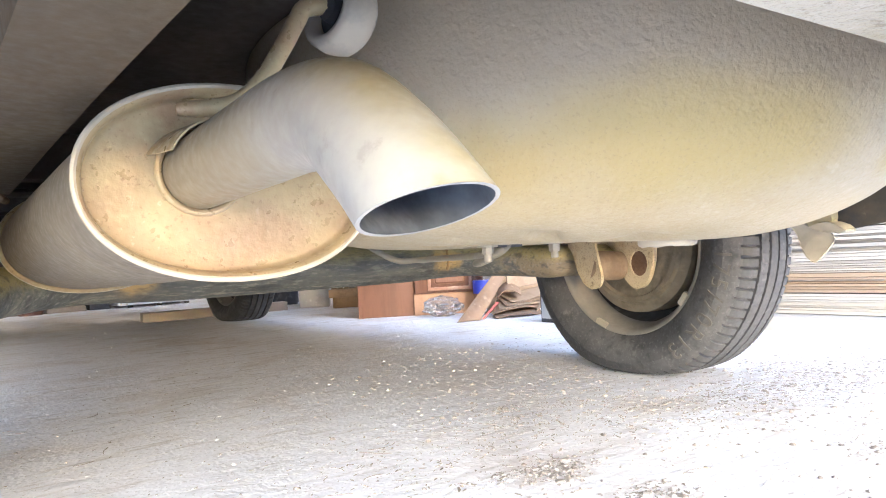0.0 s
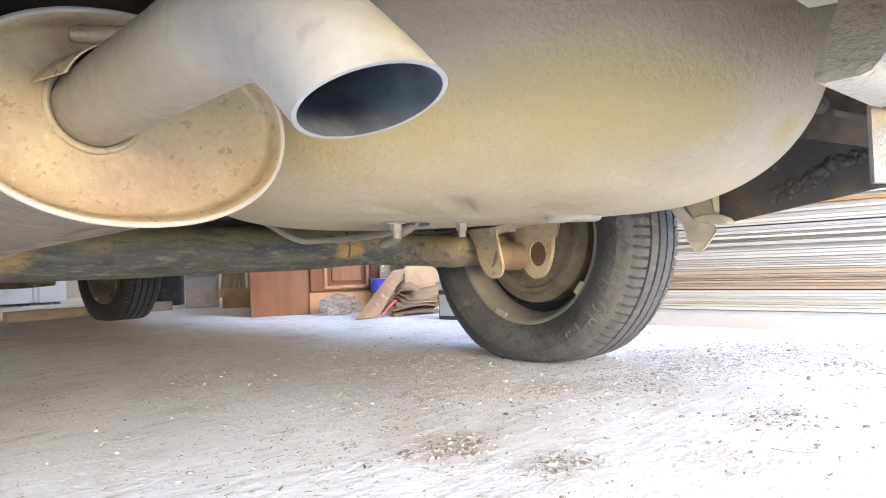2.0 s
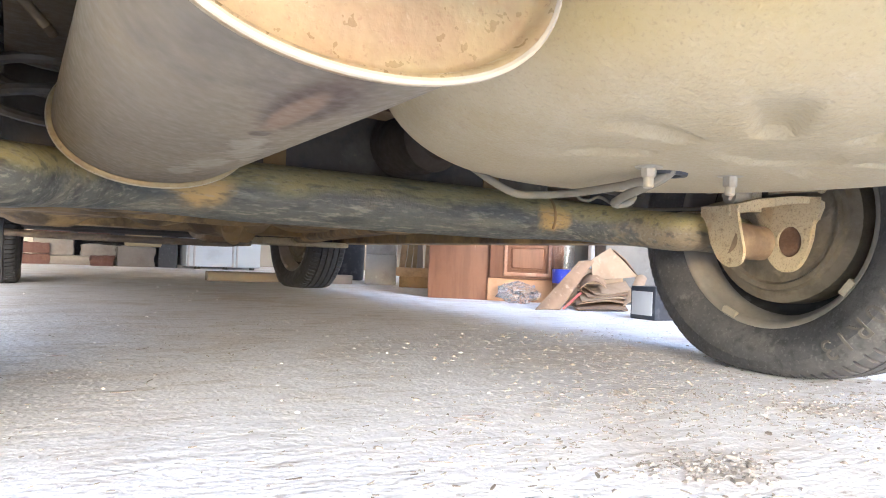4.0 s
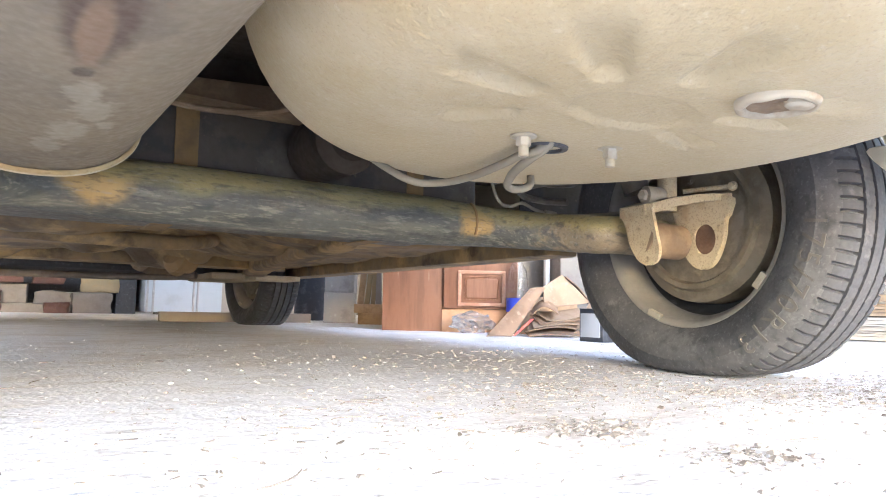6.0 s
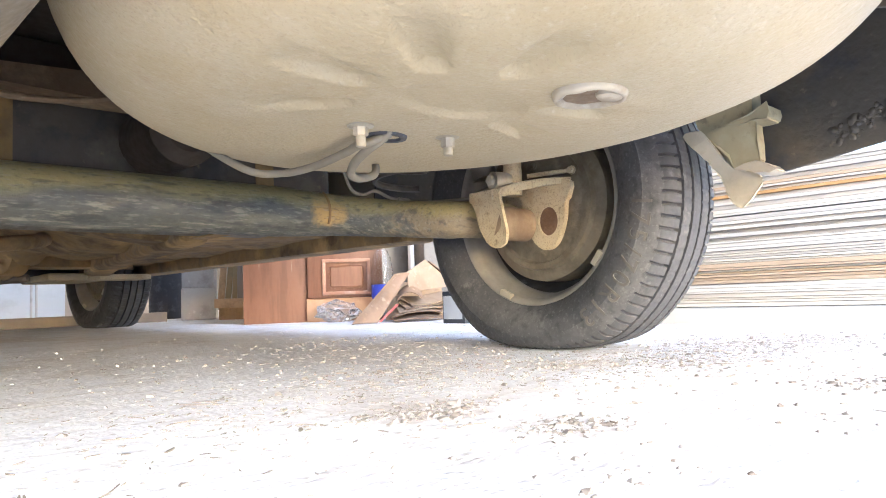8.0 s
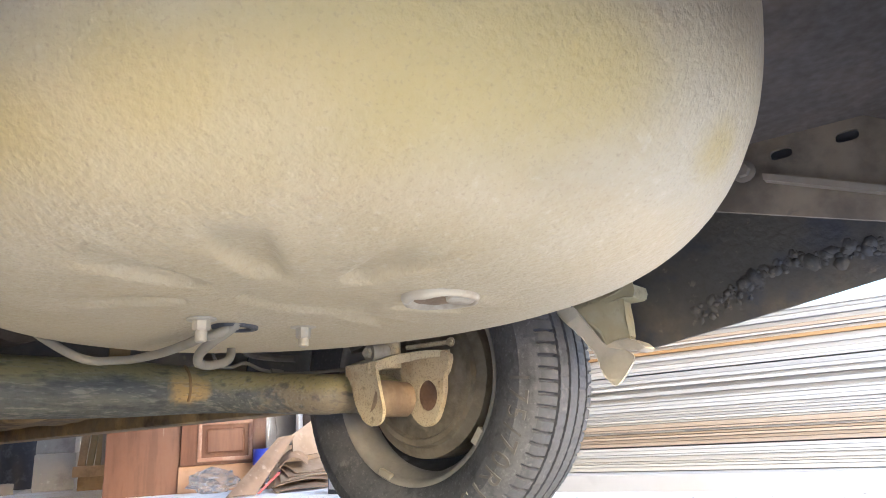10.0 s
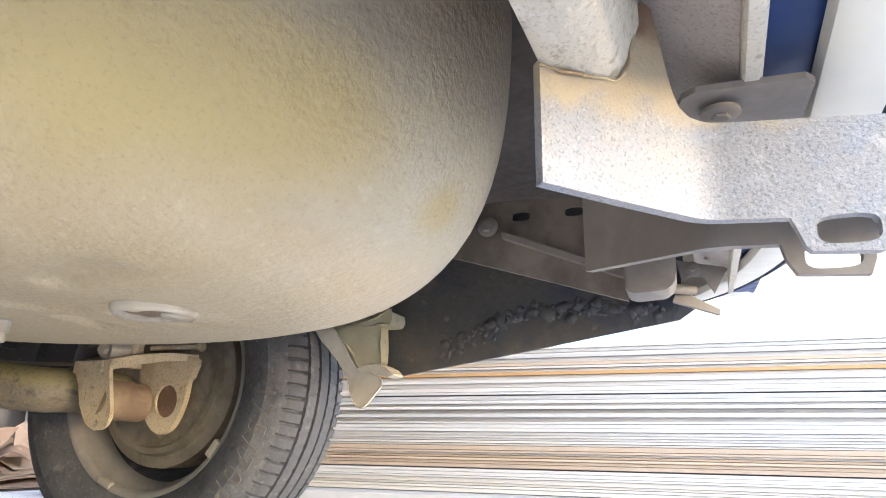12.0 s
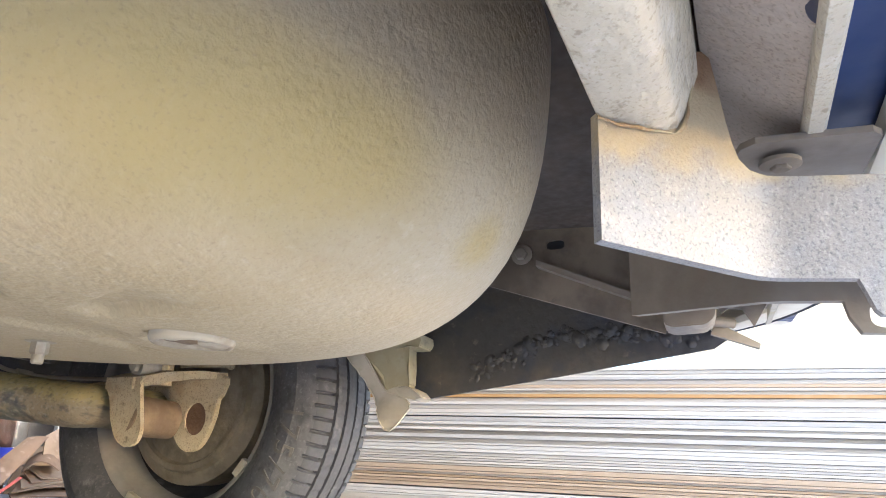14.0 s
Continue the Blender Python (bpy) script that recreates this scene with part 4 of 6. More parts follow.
bm = bmesh.new()
rod(bm, [(-0.100 + 0.0105 * math.cos(t), -0.8243 + 0.0046 * math.sin(t), 0.2944 + 0.0042 * math.sin(t)) for t in (2 * math.pi * k / 20 for k in range(21))], 0.0011, 8)
part("hole_rim", bm, M_TAIL, car, "pale rim of a hole in the tail panel")
# flat navy disc stands in for the dark depth of the hole
bm = bmesh.new()
loft(bm, [[(-0.0975 + 0.0065 * math.cos(t), -0.8250 + 0.0030 * math.sin(t), 0.2928 + 0.0026 * math.sin(t) + w) for t in (2 * math.pi * k / 20 for k in range(20))] for w in (0.0, 0.004)])
part("hole", bm, M_NAVY, car, "navy disc painted as the dark of a hole in the tail panel")

# inner quarter panel, bumper side bracket, arch edge
bm = bmesh.new()
plate(bm, [(-0.37, 0.262), (-0.386, 0.255), (-0.594, 0.288), (-0.80, 0.323), (-0.822, 0.338), (-0.83, 0.36), (-0.83, 0.50), (-0.33, 0.50), (-0.33, 0.33)], 0.006, Matrix(((0, 0, 1, 0.682), (1, 0, 0, 0), (0, 1, 0, 0), (0, 0, 0, 1))))
quarter = part("inner_quarter_panel", bm, M_DARKPANEL, car, "black undercoated inner quarter panel")
rnd = random.Random(31)
bm = bmesh.new()
for k in range(210):
    u = rnd.random()
    y = -0.47 - 0.30 * u + rnd.gauss(0, 0.008)
    z = 0.293 + 0.055 * min(u, 0.42) / 0.42 - 0.012 * max(0.0, u - 0.42) + rnd.gauss(0, 0.006)
    r = abs(rnd.gauss(0, 0.0028)) + 0.0012
    mm = Matrix.Translation((0.682, y, z)) @ Euler((rnd.random() * 6, 0, 0)).to_matrix().to_4x4() @ Matrix.Diagonal((r * 0.55, r * rnd.uniform(0.8, 1.8), r, 1))
    bmesh.ops.create_icosphere(bm, subdivisions=1, radius=1.0, matrix=mm)
for v in bm.verts:
    v.co += noise.noise_vector(v.co * 300) * 0.0006
part("mud_crust", bm, M_DARKPANEL, quarter, "crumbly dark mud crust on the panel", 60)
YZ = lambda x: Matrix(((0, 0, 1, x), (1, 0, 0, 0), (0, 1, 0, 0), (0, 0, 0, 1)))
bumper_bracket = empty("bumper_bracket", (0.34, -0.68, 0.30))
bumper_bracket.parent = car
inv = bumper_bracket.matrix_world.inverted()


def brk_part(name, bm, mat, label=""):
    bmesh.ops.transform(bm, matrix=inv, verts=bm.verts)
    return part(name, bm, mat, bumper_bracket, label)


bm = bmesh.new()
plate(bm, [(-0.56, 0.345), (-0.596, 0.337), (-0.758, 0.285), (-0.760, 0.30), (-0.745, 0.378), (-0.728, 0.389), (-0.639, 0.392), (-0.56, 0.39)], 0.004, YZ(0.342),
      [squircle(-0.661, 0.375, 0.009, 0.0048), squircle(-0.713, 0.375, 0.009, 0.0048)])
brk_part("slotted_plate", bm, M_BRKT, "dark plate with two slots")
# added near-black sheet, stands in for the shade seen through the slots
bm = bmesh.new()
box(bm, (0.350, -0.735, 0.36), (0.354, -0.64, 0.388))
brk_part("backing", bm, M_NEARBLACK, "near-black sheet added for the shade behind the slots")
bm = bmesh.new()
prism(bm, [(0.340, -0.645, 0.357), (0.340, -0.760, 0.309), (0.340, -0.760, 0.303), (0.340, -0.645, 0.351)], (-0.012, 0, 0))
brk_part("flange", bm, M_FOOT, "dusty folded flange")
bm = bmesh.new()
bolt(bm, (0.341, -0.628, 0.367), (-1, 0, 0), 0.0065, 0.007, 1.6)
brk_part("bolt", bm, M_FOOT)
bm = bmesh.new()
loft(bm, [[(x, y, z) for y, z in ((-0.758, 0.324), (-0.801, 0.330), (-0.8005, 0.300), (-0.798, 0.290), (-0.791, 0.2845), (-0.766, 0.283), (-0.759, 0.286))] for x in (0.300, 0.342)])
bmesh.ops.bevel(bm, geom=[e for e in bm.edges], offset=0.0012, segments=2, affect="EDGES")
brk_part("foot", bm, M_FOOT, "grey-brown bracket foot")
bm = bmesh.new()
plate(bm, [(-0.801, 0.334), (-0.807, 0.332), (-0.847, 0.323), (-0.833, 0.299), (-0.829, 0.307), (-0.824, 0.316), (-0.812, 0.317), (-0.805, 0.312)], 0.003, YZ(0.398))
bolt(bm, (0.398, -0.815, 0.324), (-1, 0, 0), 0.0035, 0.004, 2.0)
brk_part("clip_plate", bm, M_FOOT, "grey clip plate with a bolt")
bm = bmesh.new()
rod(bm, [(0.402, -0.829, 0.331), (0.404, -0.848, 0.354), (0.405, -0.856, 0.366)], 0.004, 8)
brk_part("strut", bm, M_RAIL, "pale thin strut")
bm = bmesh.new()
prism(bm, [(0.39, -0.795, 0.292), (0.40, -0.836, 0.279), (0.402, -0.837, 0.284), (0.395, -0.80, 0.304)], (0.02, 0, 0.002))
rod(bm, [(0.38, -0.79, 0.303), (0.40, -0.815, 0.303)], 0.005, 12)
brk_part("prong", bm, M_FOOT, "bent pale sheet prong")

bm = bmesh.new()
plate(bm, rounded([(-0.276, 0.322), (-0.303, 0.324), (-0.321, 0.297), (-0.340, 0.266), (-0.358, 0.260), (-0.376, 0.250), (-0.380, 0.239), (-0.372, 0.226), (-0.361, 0.211), (-0.352, 0.2055), (-0.341, 0.212), (-0.329, 0.229), (-0.322, 0.250), (-0.308, 0.276), (-0.294, 0.295)]), 0.005, YZ(0.630))
for v in bm.verts:
    v.co.x += 0.010 * math.sin((v.co.z - 0.205) * 38) + 0.004 * noise.noise(v.co * 30)
soften(bm, 0.0012)
part("arch_edge", bm, M_FLAP, car, "bent pale dusty wheel arch edge", 50)
bm = bmesh.new()
plate(bm, [(-0.306, 0.320), (-0.323, 0.325), (-0.376, 0.324), (-0.3795, 0.297), (-0.378, 0.2715), (-0.366, 0.2675), (-0.350, 0.2640), (-0.345, 0.270), (-0.336, 0.283)], 0.045, YZ(0.634))
for v in bm.verts:
    v.co.y += 0.006 * (v.co.x - 0.634) / 0.045 + 0.0015 * noise.noise(v.co * 60)
soften(bm, 0.003)
part("arch_stiffener", bm, M_OLIVE, car, "dusty olive arch stiffener", 50)
bm = bmesh.new()
plate(bm, [(-0.346, 0.329), (-0.372, 0.336), (-0.397, 0.347), (-0.399, 0.336), (-0.395, 0.3275), (-0.381, 0.3265), (-0.356, 0.3265)], 0.055, YZ(0.626))
for v in bm.verts:
    v.co += noise.noise_vector(v.co * 55) * 0.002
soften(bm, 0.002)
part("arch_cap", bm, M_OLIVE, car, "", 50)
bm = bmesh.new()
plate(bm, [(-0.348, 0.2625), (-0.360, 0.2660), (-0.378, 0.2690), (-0.392, 0.2630), (-0.401, 0.2535), (-0.394, 0.2500), (-0.387, 0.2515), (-0.373, 0.2535)], 0.048, YZ(0.627))
for v in bm.verts:
    v.co += noise.noise_vector(v.co * 70) * 0.0018
soften(bm, 0.0015)
part("arch_lip", bm, M_FLAP, car, "pale crumpled lip of the wheel arch", 50)

bm = bmesh.new()
prism(bm, [(0.640, -0.276, 0.40), (0.640, -0.290, 0.335), (0.640, -0.335, 0.264), (0.640, -0.372, 0.262), (0.640, -0.372, 0.40)], (0.035, 0, 0))
part("arch_fold", bm, M_OLIVE, car)

# outer body shell that closes the car
bm = bmesh.new()
box(bm, (-0.80, -0.90, 0.52), (0.80, 3.05, 0.80), 0.06, seg=3)
box(bm, (-0.74, -0.55, 0.78), (0.74, 2.2, 1.36), 0.14, seg=4)
for s in (-1, 1):
    x0, x1 = sorted((s * 0.69, s * 0.74))
    box(bm, (x0, -0.90, 0.36), (x1, -0.36, 0.54), 0.01)
    box(bm, (x0, 0.40, 0.24), (x1, 1.92, 0.54), 0.01)
    box(bm, (x0, 2.72, 0.26), (x1, 3.05, 0.54), 0.01)
box(bm, (-0.75, 2.95, 0.25), (0.75, 3.08, 0.56), 0.02)
part("body_shell", bm, M_WHITE, car, "white painted steel body shell")
for s in (-1, 1):
    bm = bmesh.new()
    x0, x1 = sorted((s * 0.585, s * 0.665))
    box(bm, (x0, 0.33, 0.212), (x1, 1.95, 0.30), 0.008)
    part("sill", bm, M_PAN, car, "brown dusty sill edge")

# cabin floor with ribs and tunnel
FLOOR_LOBES = ((0.03, 1.58, 0.085, 0.13, -0.045), (0.10, 1.46, 0.06, 0.09, -0.038), (-0.14, 1.20, 0.11, 0.10, -0.030), (-0.33, 1.12, 0.13, 0.08, -0.022), (-0.07, 1.02, 0.07, 0.06, 0.045),
               (0.20, 1.15, 0.09, 0.16, -0.020), (-0.45, 1.55, 0.10, 0.12, -0.030), (-0.22, 1.62, 0.10, 0.10, 0.05), (0.36, 1.30, 0.07, 0.3, -0.018), (0.22, 0.80, 0.10, 0.07, -0.014), (-0.30, 0.80, 0.12, 0.06, -0.016))


def floor_pan(x, y):
    z = 0.252 + 0.02 * (0.5 - abs(x)) + 0.045 * math.exp(-((x + 0.02) / 0.09) ** 2) * soft(1.35 - y, 0.1)
    for cx, cy, a, b, h in FLOOR_LOBES:
        z += h * soft(1 - math.hypot((x - cx) / a, (y - cy) / b), 0.22)
    z += 0.006 * math.tanh(3 * math.sin(y * 13 + 2.2 * x)) * math.exp(-((abs(x) - 0.40) / 0.16) ** 4)
    z += 0.010 * noise.noise((x * 5, y * 5, 0)) + 0.004 * noise.noise((x * 17, y * 17, 3))
    return z + 0.06 * soft(0.60 - y, 0.02)


bm = bmesh.new()
nx, ny = 110, 120
rows = [[bm.verts.new((-0.63 + 1.26 * i / nx, 0.56 + 1.75 * j / ny, floor_pan(-0.63 + 1.26 * i / nx, 0.56 + 1.75 * j / ny))) for i in range(nx + 1)] for j in range(ny + 1)]
for a, b in zip(rows, rows[1:]):
    for i in range(nx):
        bm.faces.new((a[i], a[i + 1], b[i + 1], b[i]))
part("cabin_floor", bm, M_PAN, car, "ochre-brown ribbed cabin floor", sharp=60).modifiers.new("sheet", "SOLIDIFY").thickness = 0.004
bm = bmesh.new()
box(bm, (-0.63, 2.25, 0.30), (0.63, 3.0, 0.34), 0.01)
part("engine_bay_floor", bm, M_TANK, car)
# added near-black slab, stands in for the darkness of the engine bay
bm = bmesh.new()
box(bm, (-0.60, 2.10, 0.225), (0.44, 2.96, 0.26), 0.02, seg=3)
part("undertray", bm, M_NEARBLACK, car, "near-black filler added for the dark engine bay")
bm = bmesh.new()
rod(bm, [(-0.56, 1.97, 0.196), (-0.40, 1.95, 0.192), (-0.10, 1.85, 0.190), (0.10, 1.72, 0.190), (0.17, 1.66, 0.196)], 0.012, 12)
part("cross_tube", bm, M_BRKT, car, "grey-brown cross tube under the floor")
bm = bmesh.new()
loft(bm, [[(x - w, y, z + 0.05), (x - w, y, z + 0.008), (x - w * 0.7, y, z), (x + w * 0.7, y, z), (x + w, y, z + 0.008), (x + w, y, z + 0.05)]
          for x, y, z, w in ((0.26, 0.60, 0.245, 0.02), (0.27, 0.68, 0.225, 0.035), (0.29, 1.0, 0.218, 0.038), (0.33, 1.4, 0.212, 0.04), (0.40, 1.75, 0.206, 0.045), (0.46, 1.92, 0.212, 0.045), (0.48, 2.0, 0.235, 0.03))])
bmesh.ops.bevel(bm, geom=[e for e in bm.edges if len(e.link_faces) == 2], offset=0.003, segments=1, affect="EDGES")
part("chassis_leg", bm, M_PAN, car, "brown dirty chassis leg under the floor")
bm = bmesh.new()
box(bm, (0.42, 1.80, 0.195), (0.60, 1.95, 0.215), 0.008)
box(bm, (0.30, 1.98, 0.20), (0.52, 2.40, 0.228), 0.01)
part("control_arm", bm, M_LUG, car, "dusty front control arm")
bm = bmesh.new()
box(bm, (-0.60, 0.98, 0.232), (-0.02, 1.05, 0.262), 0.01)
part("floor_crossbar", bm, M_PAN, car, "brown floor crossbar")
bm = bmesh.new()
box(bm, (-0.50, 1.55, 0.222), (0.45, 1.66, 0.26), 0.012)
part("floor_crossbar", bm, M_PAN, car, "brown floor crossbar")

bm = bmesh.new()
rod(bm, smooth_path([(-0.60, 1.02, 0.262), (-0.42, 0.99, 0.250), (-0.20, 0.96, 0.242), (-0.05, 0.95, 0.240), (0.03, 0.99, 0.250), (0.08, 1.08, 0.265)]), 0.017, 14)
part("cross_pipe", bm, M_PAN, car, "ochre dusty cross pipe under the floor")
bm = bmesh.new()
rod(bm, [(0.045, 1.42, 0.244), (0.05, 1.425, 0.240), (0.10, 1.45, 0.238), (0.105, 1.455, 0.240)], [0.03, 0.047, 0.047, 0.03], 24)
part("flange", bm, M_STRAP, car, "ochre rusty exhaust flange")

# front exhaust
bm = bmesh.new()
rod(bm, smooth_path([(-0.333, 0.0, 0.30), (-0.33, 0.06, 0.322), (-0.30, 0.24, 0.345), (-0.24, 0.45, 0.345), (-0.14, 0.64, 0.330), (-0.07, 0.85, 0.312), (-0.03, 1.3, 0.305), (-0.02, 1.58, 0.262)]), 0.022, 14)
exhaust = part("front_exhaust_pipe", bm, M_PAN, car, "rusty ochre exhaust pipe")
bm = bmesh.new()
rod(bm, [(-0.02, 1.60, 0.250), (-0.015, 1.605, 0.250), (0.02, 1.63, 0.248), (0.10, 1.68, 0.248), (0.105, 1.685, 0.248)], [0.03, 0.050, 0.056, 0.052, 0.03], 28)
part("resonator", bm, M_BUSH, exhaust, "brown dusty resonator")

# rear silencer
MX, MZ, MA, MB, MY0, MY1 = -0.333, 0.3049, 0.1015, 0.0654, -0.42, 0.112
SKEW, SAG = -0.0170, -0.0100      # the far end lies a little aside and lower


def muff_ring(y, a, b, n=72):
    f = (y - MY0) / (MY1 - MY0)
    return [(MX + SKEW * f + a * math.copysign(abs(math.cos(t)) ** 0.93, math.cos(t)), y, MZ + SAG * f + b * math.copysign(abs(math.sin(t)) ** 0.93, math.sin(t))) for t in (2 * math.pi * k / n for k in range(n))]


muffler = empty("muffler", (MX, MY0, MZ))
muffler.parent = car
minv = muffler.matrix_world.inverted()


def muff_part(name, bm, mat, label="", parent=None, sharp=38):
    bmesh.ops.transform(bm, matrix=minv, verts=bm.verts)
    return part(name, bm, mat, parent or muffler, label, sharp)


bm = bmesh.new()
loft(bm, [muff_ring(MY0 + 0.007, MA - 0.003, MB - 0.003), muff_ring(MY0 + 0.02, MA - 0.0025, MB - 0.0025), muff_ring(-0.30, MA - 0.002, MB - 0.002), muff_ring(-0.12, MA - 0.002, MB - 0.002),
          muff_ring(MY1 - 0.025, MA - 0.0025, MB - 0.0025), muff_ring(MY1 - 0.015, MA - 0.003, MB - 0.003)], True, (False, False))
muff_part("shell", bm, M_MUFF, "dull aluminised silencer shell")
for y0, s in ((MY0, 1), (MY1 - 0.008, -1)):
    bm = bmesh.new()
    loft(bm, [muff_ring(y0 + s * 0.010, MA - 0.002, MB - 0.002), muff_ring(y0 + s * 0.006, MA + 0.0015, MB + 0.0015), muff_ring(y0, MA + 0.002, MB + 0.002), muff_ring(y0 - s * 0.002, MA, MB),
              muff_ring(y0 - s * 0.001, MA - 0.0025, MB - 0.0025), muff_ring(y0 + s * 0.006, MA - 0.0045, MB - 0.0045), muff_ring(y0 + s * 0.0105, MA - 0.0055, MB - 0.0055), muff_ring(y0 + s * 0.0115, MA - 0.0085, MB - 0.0085),
              muff_ring(y0 + s * 0.0105, MA * 0.72, MB * 0.66), muff_ring(y0 + s * 0.009, MA * 0.35, MB * 0.33)], True, (False, True))
    muff_part("end_cap", bm, M_CAP, "stained end cap with a rolled rim, rust and glints", sharp=60)
    bm = bmesh.new()
    edge = [Vector(p) for p in muff_ring(y0 - s * 0.0005, MA + 0.0006, MB + 0.0006)]
    rod(bm, edge + edge[:1], 0.0021, 8)
    muff_part("rolled_rim", bm, M_CAPRIM, "pale rolled rim")
# tail pipe: straight out of the cap, bent down, cut level
PIPE = smooth_path([(-0.357, -0.404, 0.3125), (-0.357, -0.47, 0.3133), (-0.357, -0.53, 0.3142), (-0.357, -0.581, 0.3140), (-0.3575, -0.619, 0.3072), (-0.358, -0.648, 0.2885), (-0.3585, -0.674, 0.266), (-0.359, -0.717, 0.223)], 8)
CUT_P, CUT_N = Vector((-0.3585, -0.684, 0.2625)), Vector((0.0, -0.24, -0.97)).normalized()


def pipe_rings(r, pts):
    rings, a = [], Vector((1, 0, 0))
    for i, p in enumerate(pts):
        d = (pts[min(i + 1, len(pts) - 1)] - pts[max(i - 1, 0)]).normalized()
        a = (a - d * a.dot(d)).normalized()
        b = d.cross(a)
        ring = []
        for k in range(40):
            t = 2 * math.pi * k / 40
            q = p + (a * math.cos(t) + b * math.sin(t)) * r
            over = (q - CUT_P).dot(CUT_N)
            if over > 0:
                q = q - d * (over / d.dot(CUT_N))
            ring.append(q)
        rings.append(ring)
    return rings


bm = bmesh.new()
outer, inner = pipe_rings(0.0248, PIPE), pipe_rings(0.0232, PIPE)
loft(bm, outer + [inner[-1]], True, (True, False))
muff_part("tailpipe", bm, M_PIPE, "bent pale steel tailpipe", sharp=60)
bm = bmesh.new()
loft(bm, inner, True, (True, False))
muff_part("pipe_bore", bm, M_BORE, "sooty black pipe bore", parent=muffler, sharp=60)
bm = bmesh.new()
ring = [(-0.357 + 0.0275 * math.cos(t), -0.4115, 0.3125 + 0.0275 * math.sin(t)) for t in (2 * math.pi * k / 32 for k in range(33))]
rod(bm, ring, 0.0025, 8)
muff_part("weld_ring", bm, M_CAP, "pale weld ring round the pipe")
bm = bmesh.new()
rod(bm, smooth_path([(-0.372, -0.416, 0.3535), (-0.358, -0.420, 0.3545), (-0.338, -0.431, 0.357), (-0.322, -0.438, 0.371), (-0.305, -0.441, 0.398), (-0.296, -0.444, 0.415), (-0.288, -0.446, 0.426), (-0.262, -0.447, 0.430)]), [0.0040, 0.0046, 0.0050, 0.0053, 0.0056, 0.0058, 0.0060, 0.0060, 0.0062] + [0.0064] * 34, 12)
muff_part("hanger_rod", bm, M_CAP, "rusty pale hanger rod")
bm = bmesh.new()
saddle = []
for a in range(84, 166, 9):
    ca, sa = math.cos(radians(a)), math.sin(radians(a))
    flare = 0.003 + 0.006 * ((a - 84) / 80) ** 2
    saddle.append([(-0.357 + r * ca, y, 0.313 + r * sa) for y, r in ((-0.413, 0.0252 + flare), (-0.462 + 0.012 * (a - 84) / 80, 0.0250 + flare * 0.3), (-0.462 + 0.012 * (a - 84) / 80, 0.0262 + flare * 0.3), (-0.413, 0.0268 + flare))])
loft(bm, saddle)
muff_part("hanger_tab", bm, M_CAP, "small pale welded tab")
bm = bmesh.new()
c = Vector((-0.2645, -0.450, 0.424))
sec = [(-0.014, 0.0205), (-0.0145, 0.0245), (-0.0105, 0.0280), (0.0, 0.0295), (0.0105, 0.0280), (0.0145, 0.0245), (0.014, 0.0205), (0.008, 0.0175), (-0.008, 0.0175)]
revolve(bm, sec, 36, (0, 0, 0), True)
hang = Matrix.Translation(c) @ Euler((0, radians(8), radians(12))).to_matrix().to_4x4()
bmesh.ops.transform(bm, matrix=hang, verts=bm.verts)
muff_part("rubber_hanger", bm, M_RUBBERDUST, "dusty grey rubber exhaust hanger", sharp=60)
# core coloured near-black to paint the shade of the hollow
bm = bmesh.new()
revolve(bm, [(-0.003, 0.0185), (-0.004, 0.0095), (-0.012, 0.0085), (-0.012, 0.001), (0.012, 0.001), (0.012, 0.0085), (0.004, 0.0095), (0.003, 0.0185)], 28)
bmesh.ops.transform(bm, matrix=hang, verts=bm.verts)
muff_part("hanger_core", bm, M_NEARBLACK, "hanger core coloured near-black for its shaded hollow")

# axle beam: straight across, swept back at its ends to the hubs
BEAM = smooth_path([(0.30, 0.25, 0.245), (0.345, 0.243, 0.2445), (0.384, 0.224, 0.242), (0.417, 0.194, 0.238), (0.458, 0.149, 0.233), (0.484, 0.10, 0.228), (0.509, 0.090, 0.229), (0.535, 0.084, 0.229), (0.571, 0.060, 0.226), (0.60, 0.050, 0.225)], 5)
BEAM = [Vector((-0.30 + 0.60 * k / 24, 0.25, 0.245)) for k in range(24)] + BEAM
BEAM = [Vector((-p.x, p.y, p.z)) for p in BEAM[:23:-1]] + BEAM
bm = bmesh.new()
rod(bm, BEAM, [0.042 - 0.009 * min(1.0, max(0.0, (abs(p.x) - 0.22) / 0.22)) for p in BEAM], 32)
axle = part("axle_beam", bm, M_TUBE, car, "round axle beam in worn black paint with ochre dust", sharp=60)


bm = bmesh.new()
ring = [(0.3075, 0.25 - 0.0415 * math.cos(radians(a)), 0.245 + 0.0415 * math.sin(radians(a))) for a in range(-30, 60, 8)]
rod(bm, ring, 0.0022, 8)
part("weld_bead", bm, M_STRAP, axle, "ochre rusty weld")
for s in (-1, 1):
    bm = bmesh.new()
    box(bm, (s * 0.605 - 0.015, 0.0, 0.215), (s * 0.605 + 0.015, 0.27, 0.275), 0.012)
    part("trailing_arm", bm, M_LUG, axle, "dusty trailing arm")
bm = bmesh.new()
rod(bm, smooth_path([(0.33, 0.205, 0.33), (0.345, 0.20, 0.287), (0.372, 0.20, 0.278), (0.40, 0.20, 0.287), (0.44, 0.20, 0.276), (0.50, 0.19, 0.272), (0.56, 0.12, 0.275), (0.60, 0.06, 0.282)]), 0.003, 8)
rod(bm, [(0.452, 0.198, 0.274), (0.475, 0.195, 0.272)], 0.006, 8)
part("brake_line", bm, M_CABLE, axle, "thin dusty brake line")


bracket_root = empty("shackle_bracket", (0.54, -0.02, 0.24))
bracket_root.parent = car
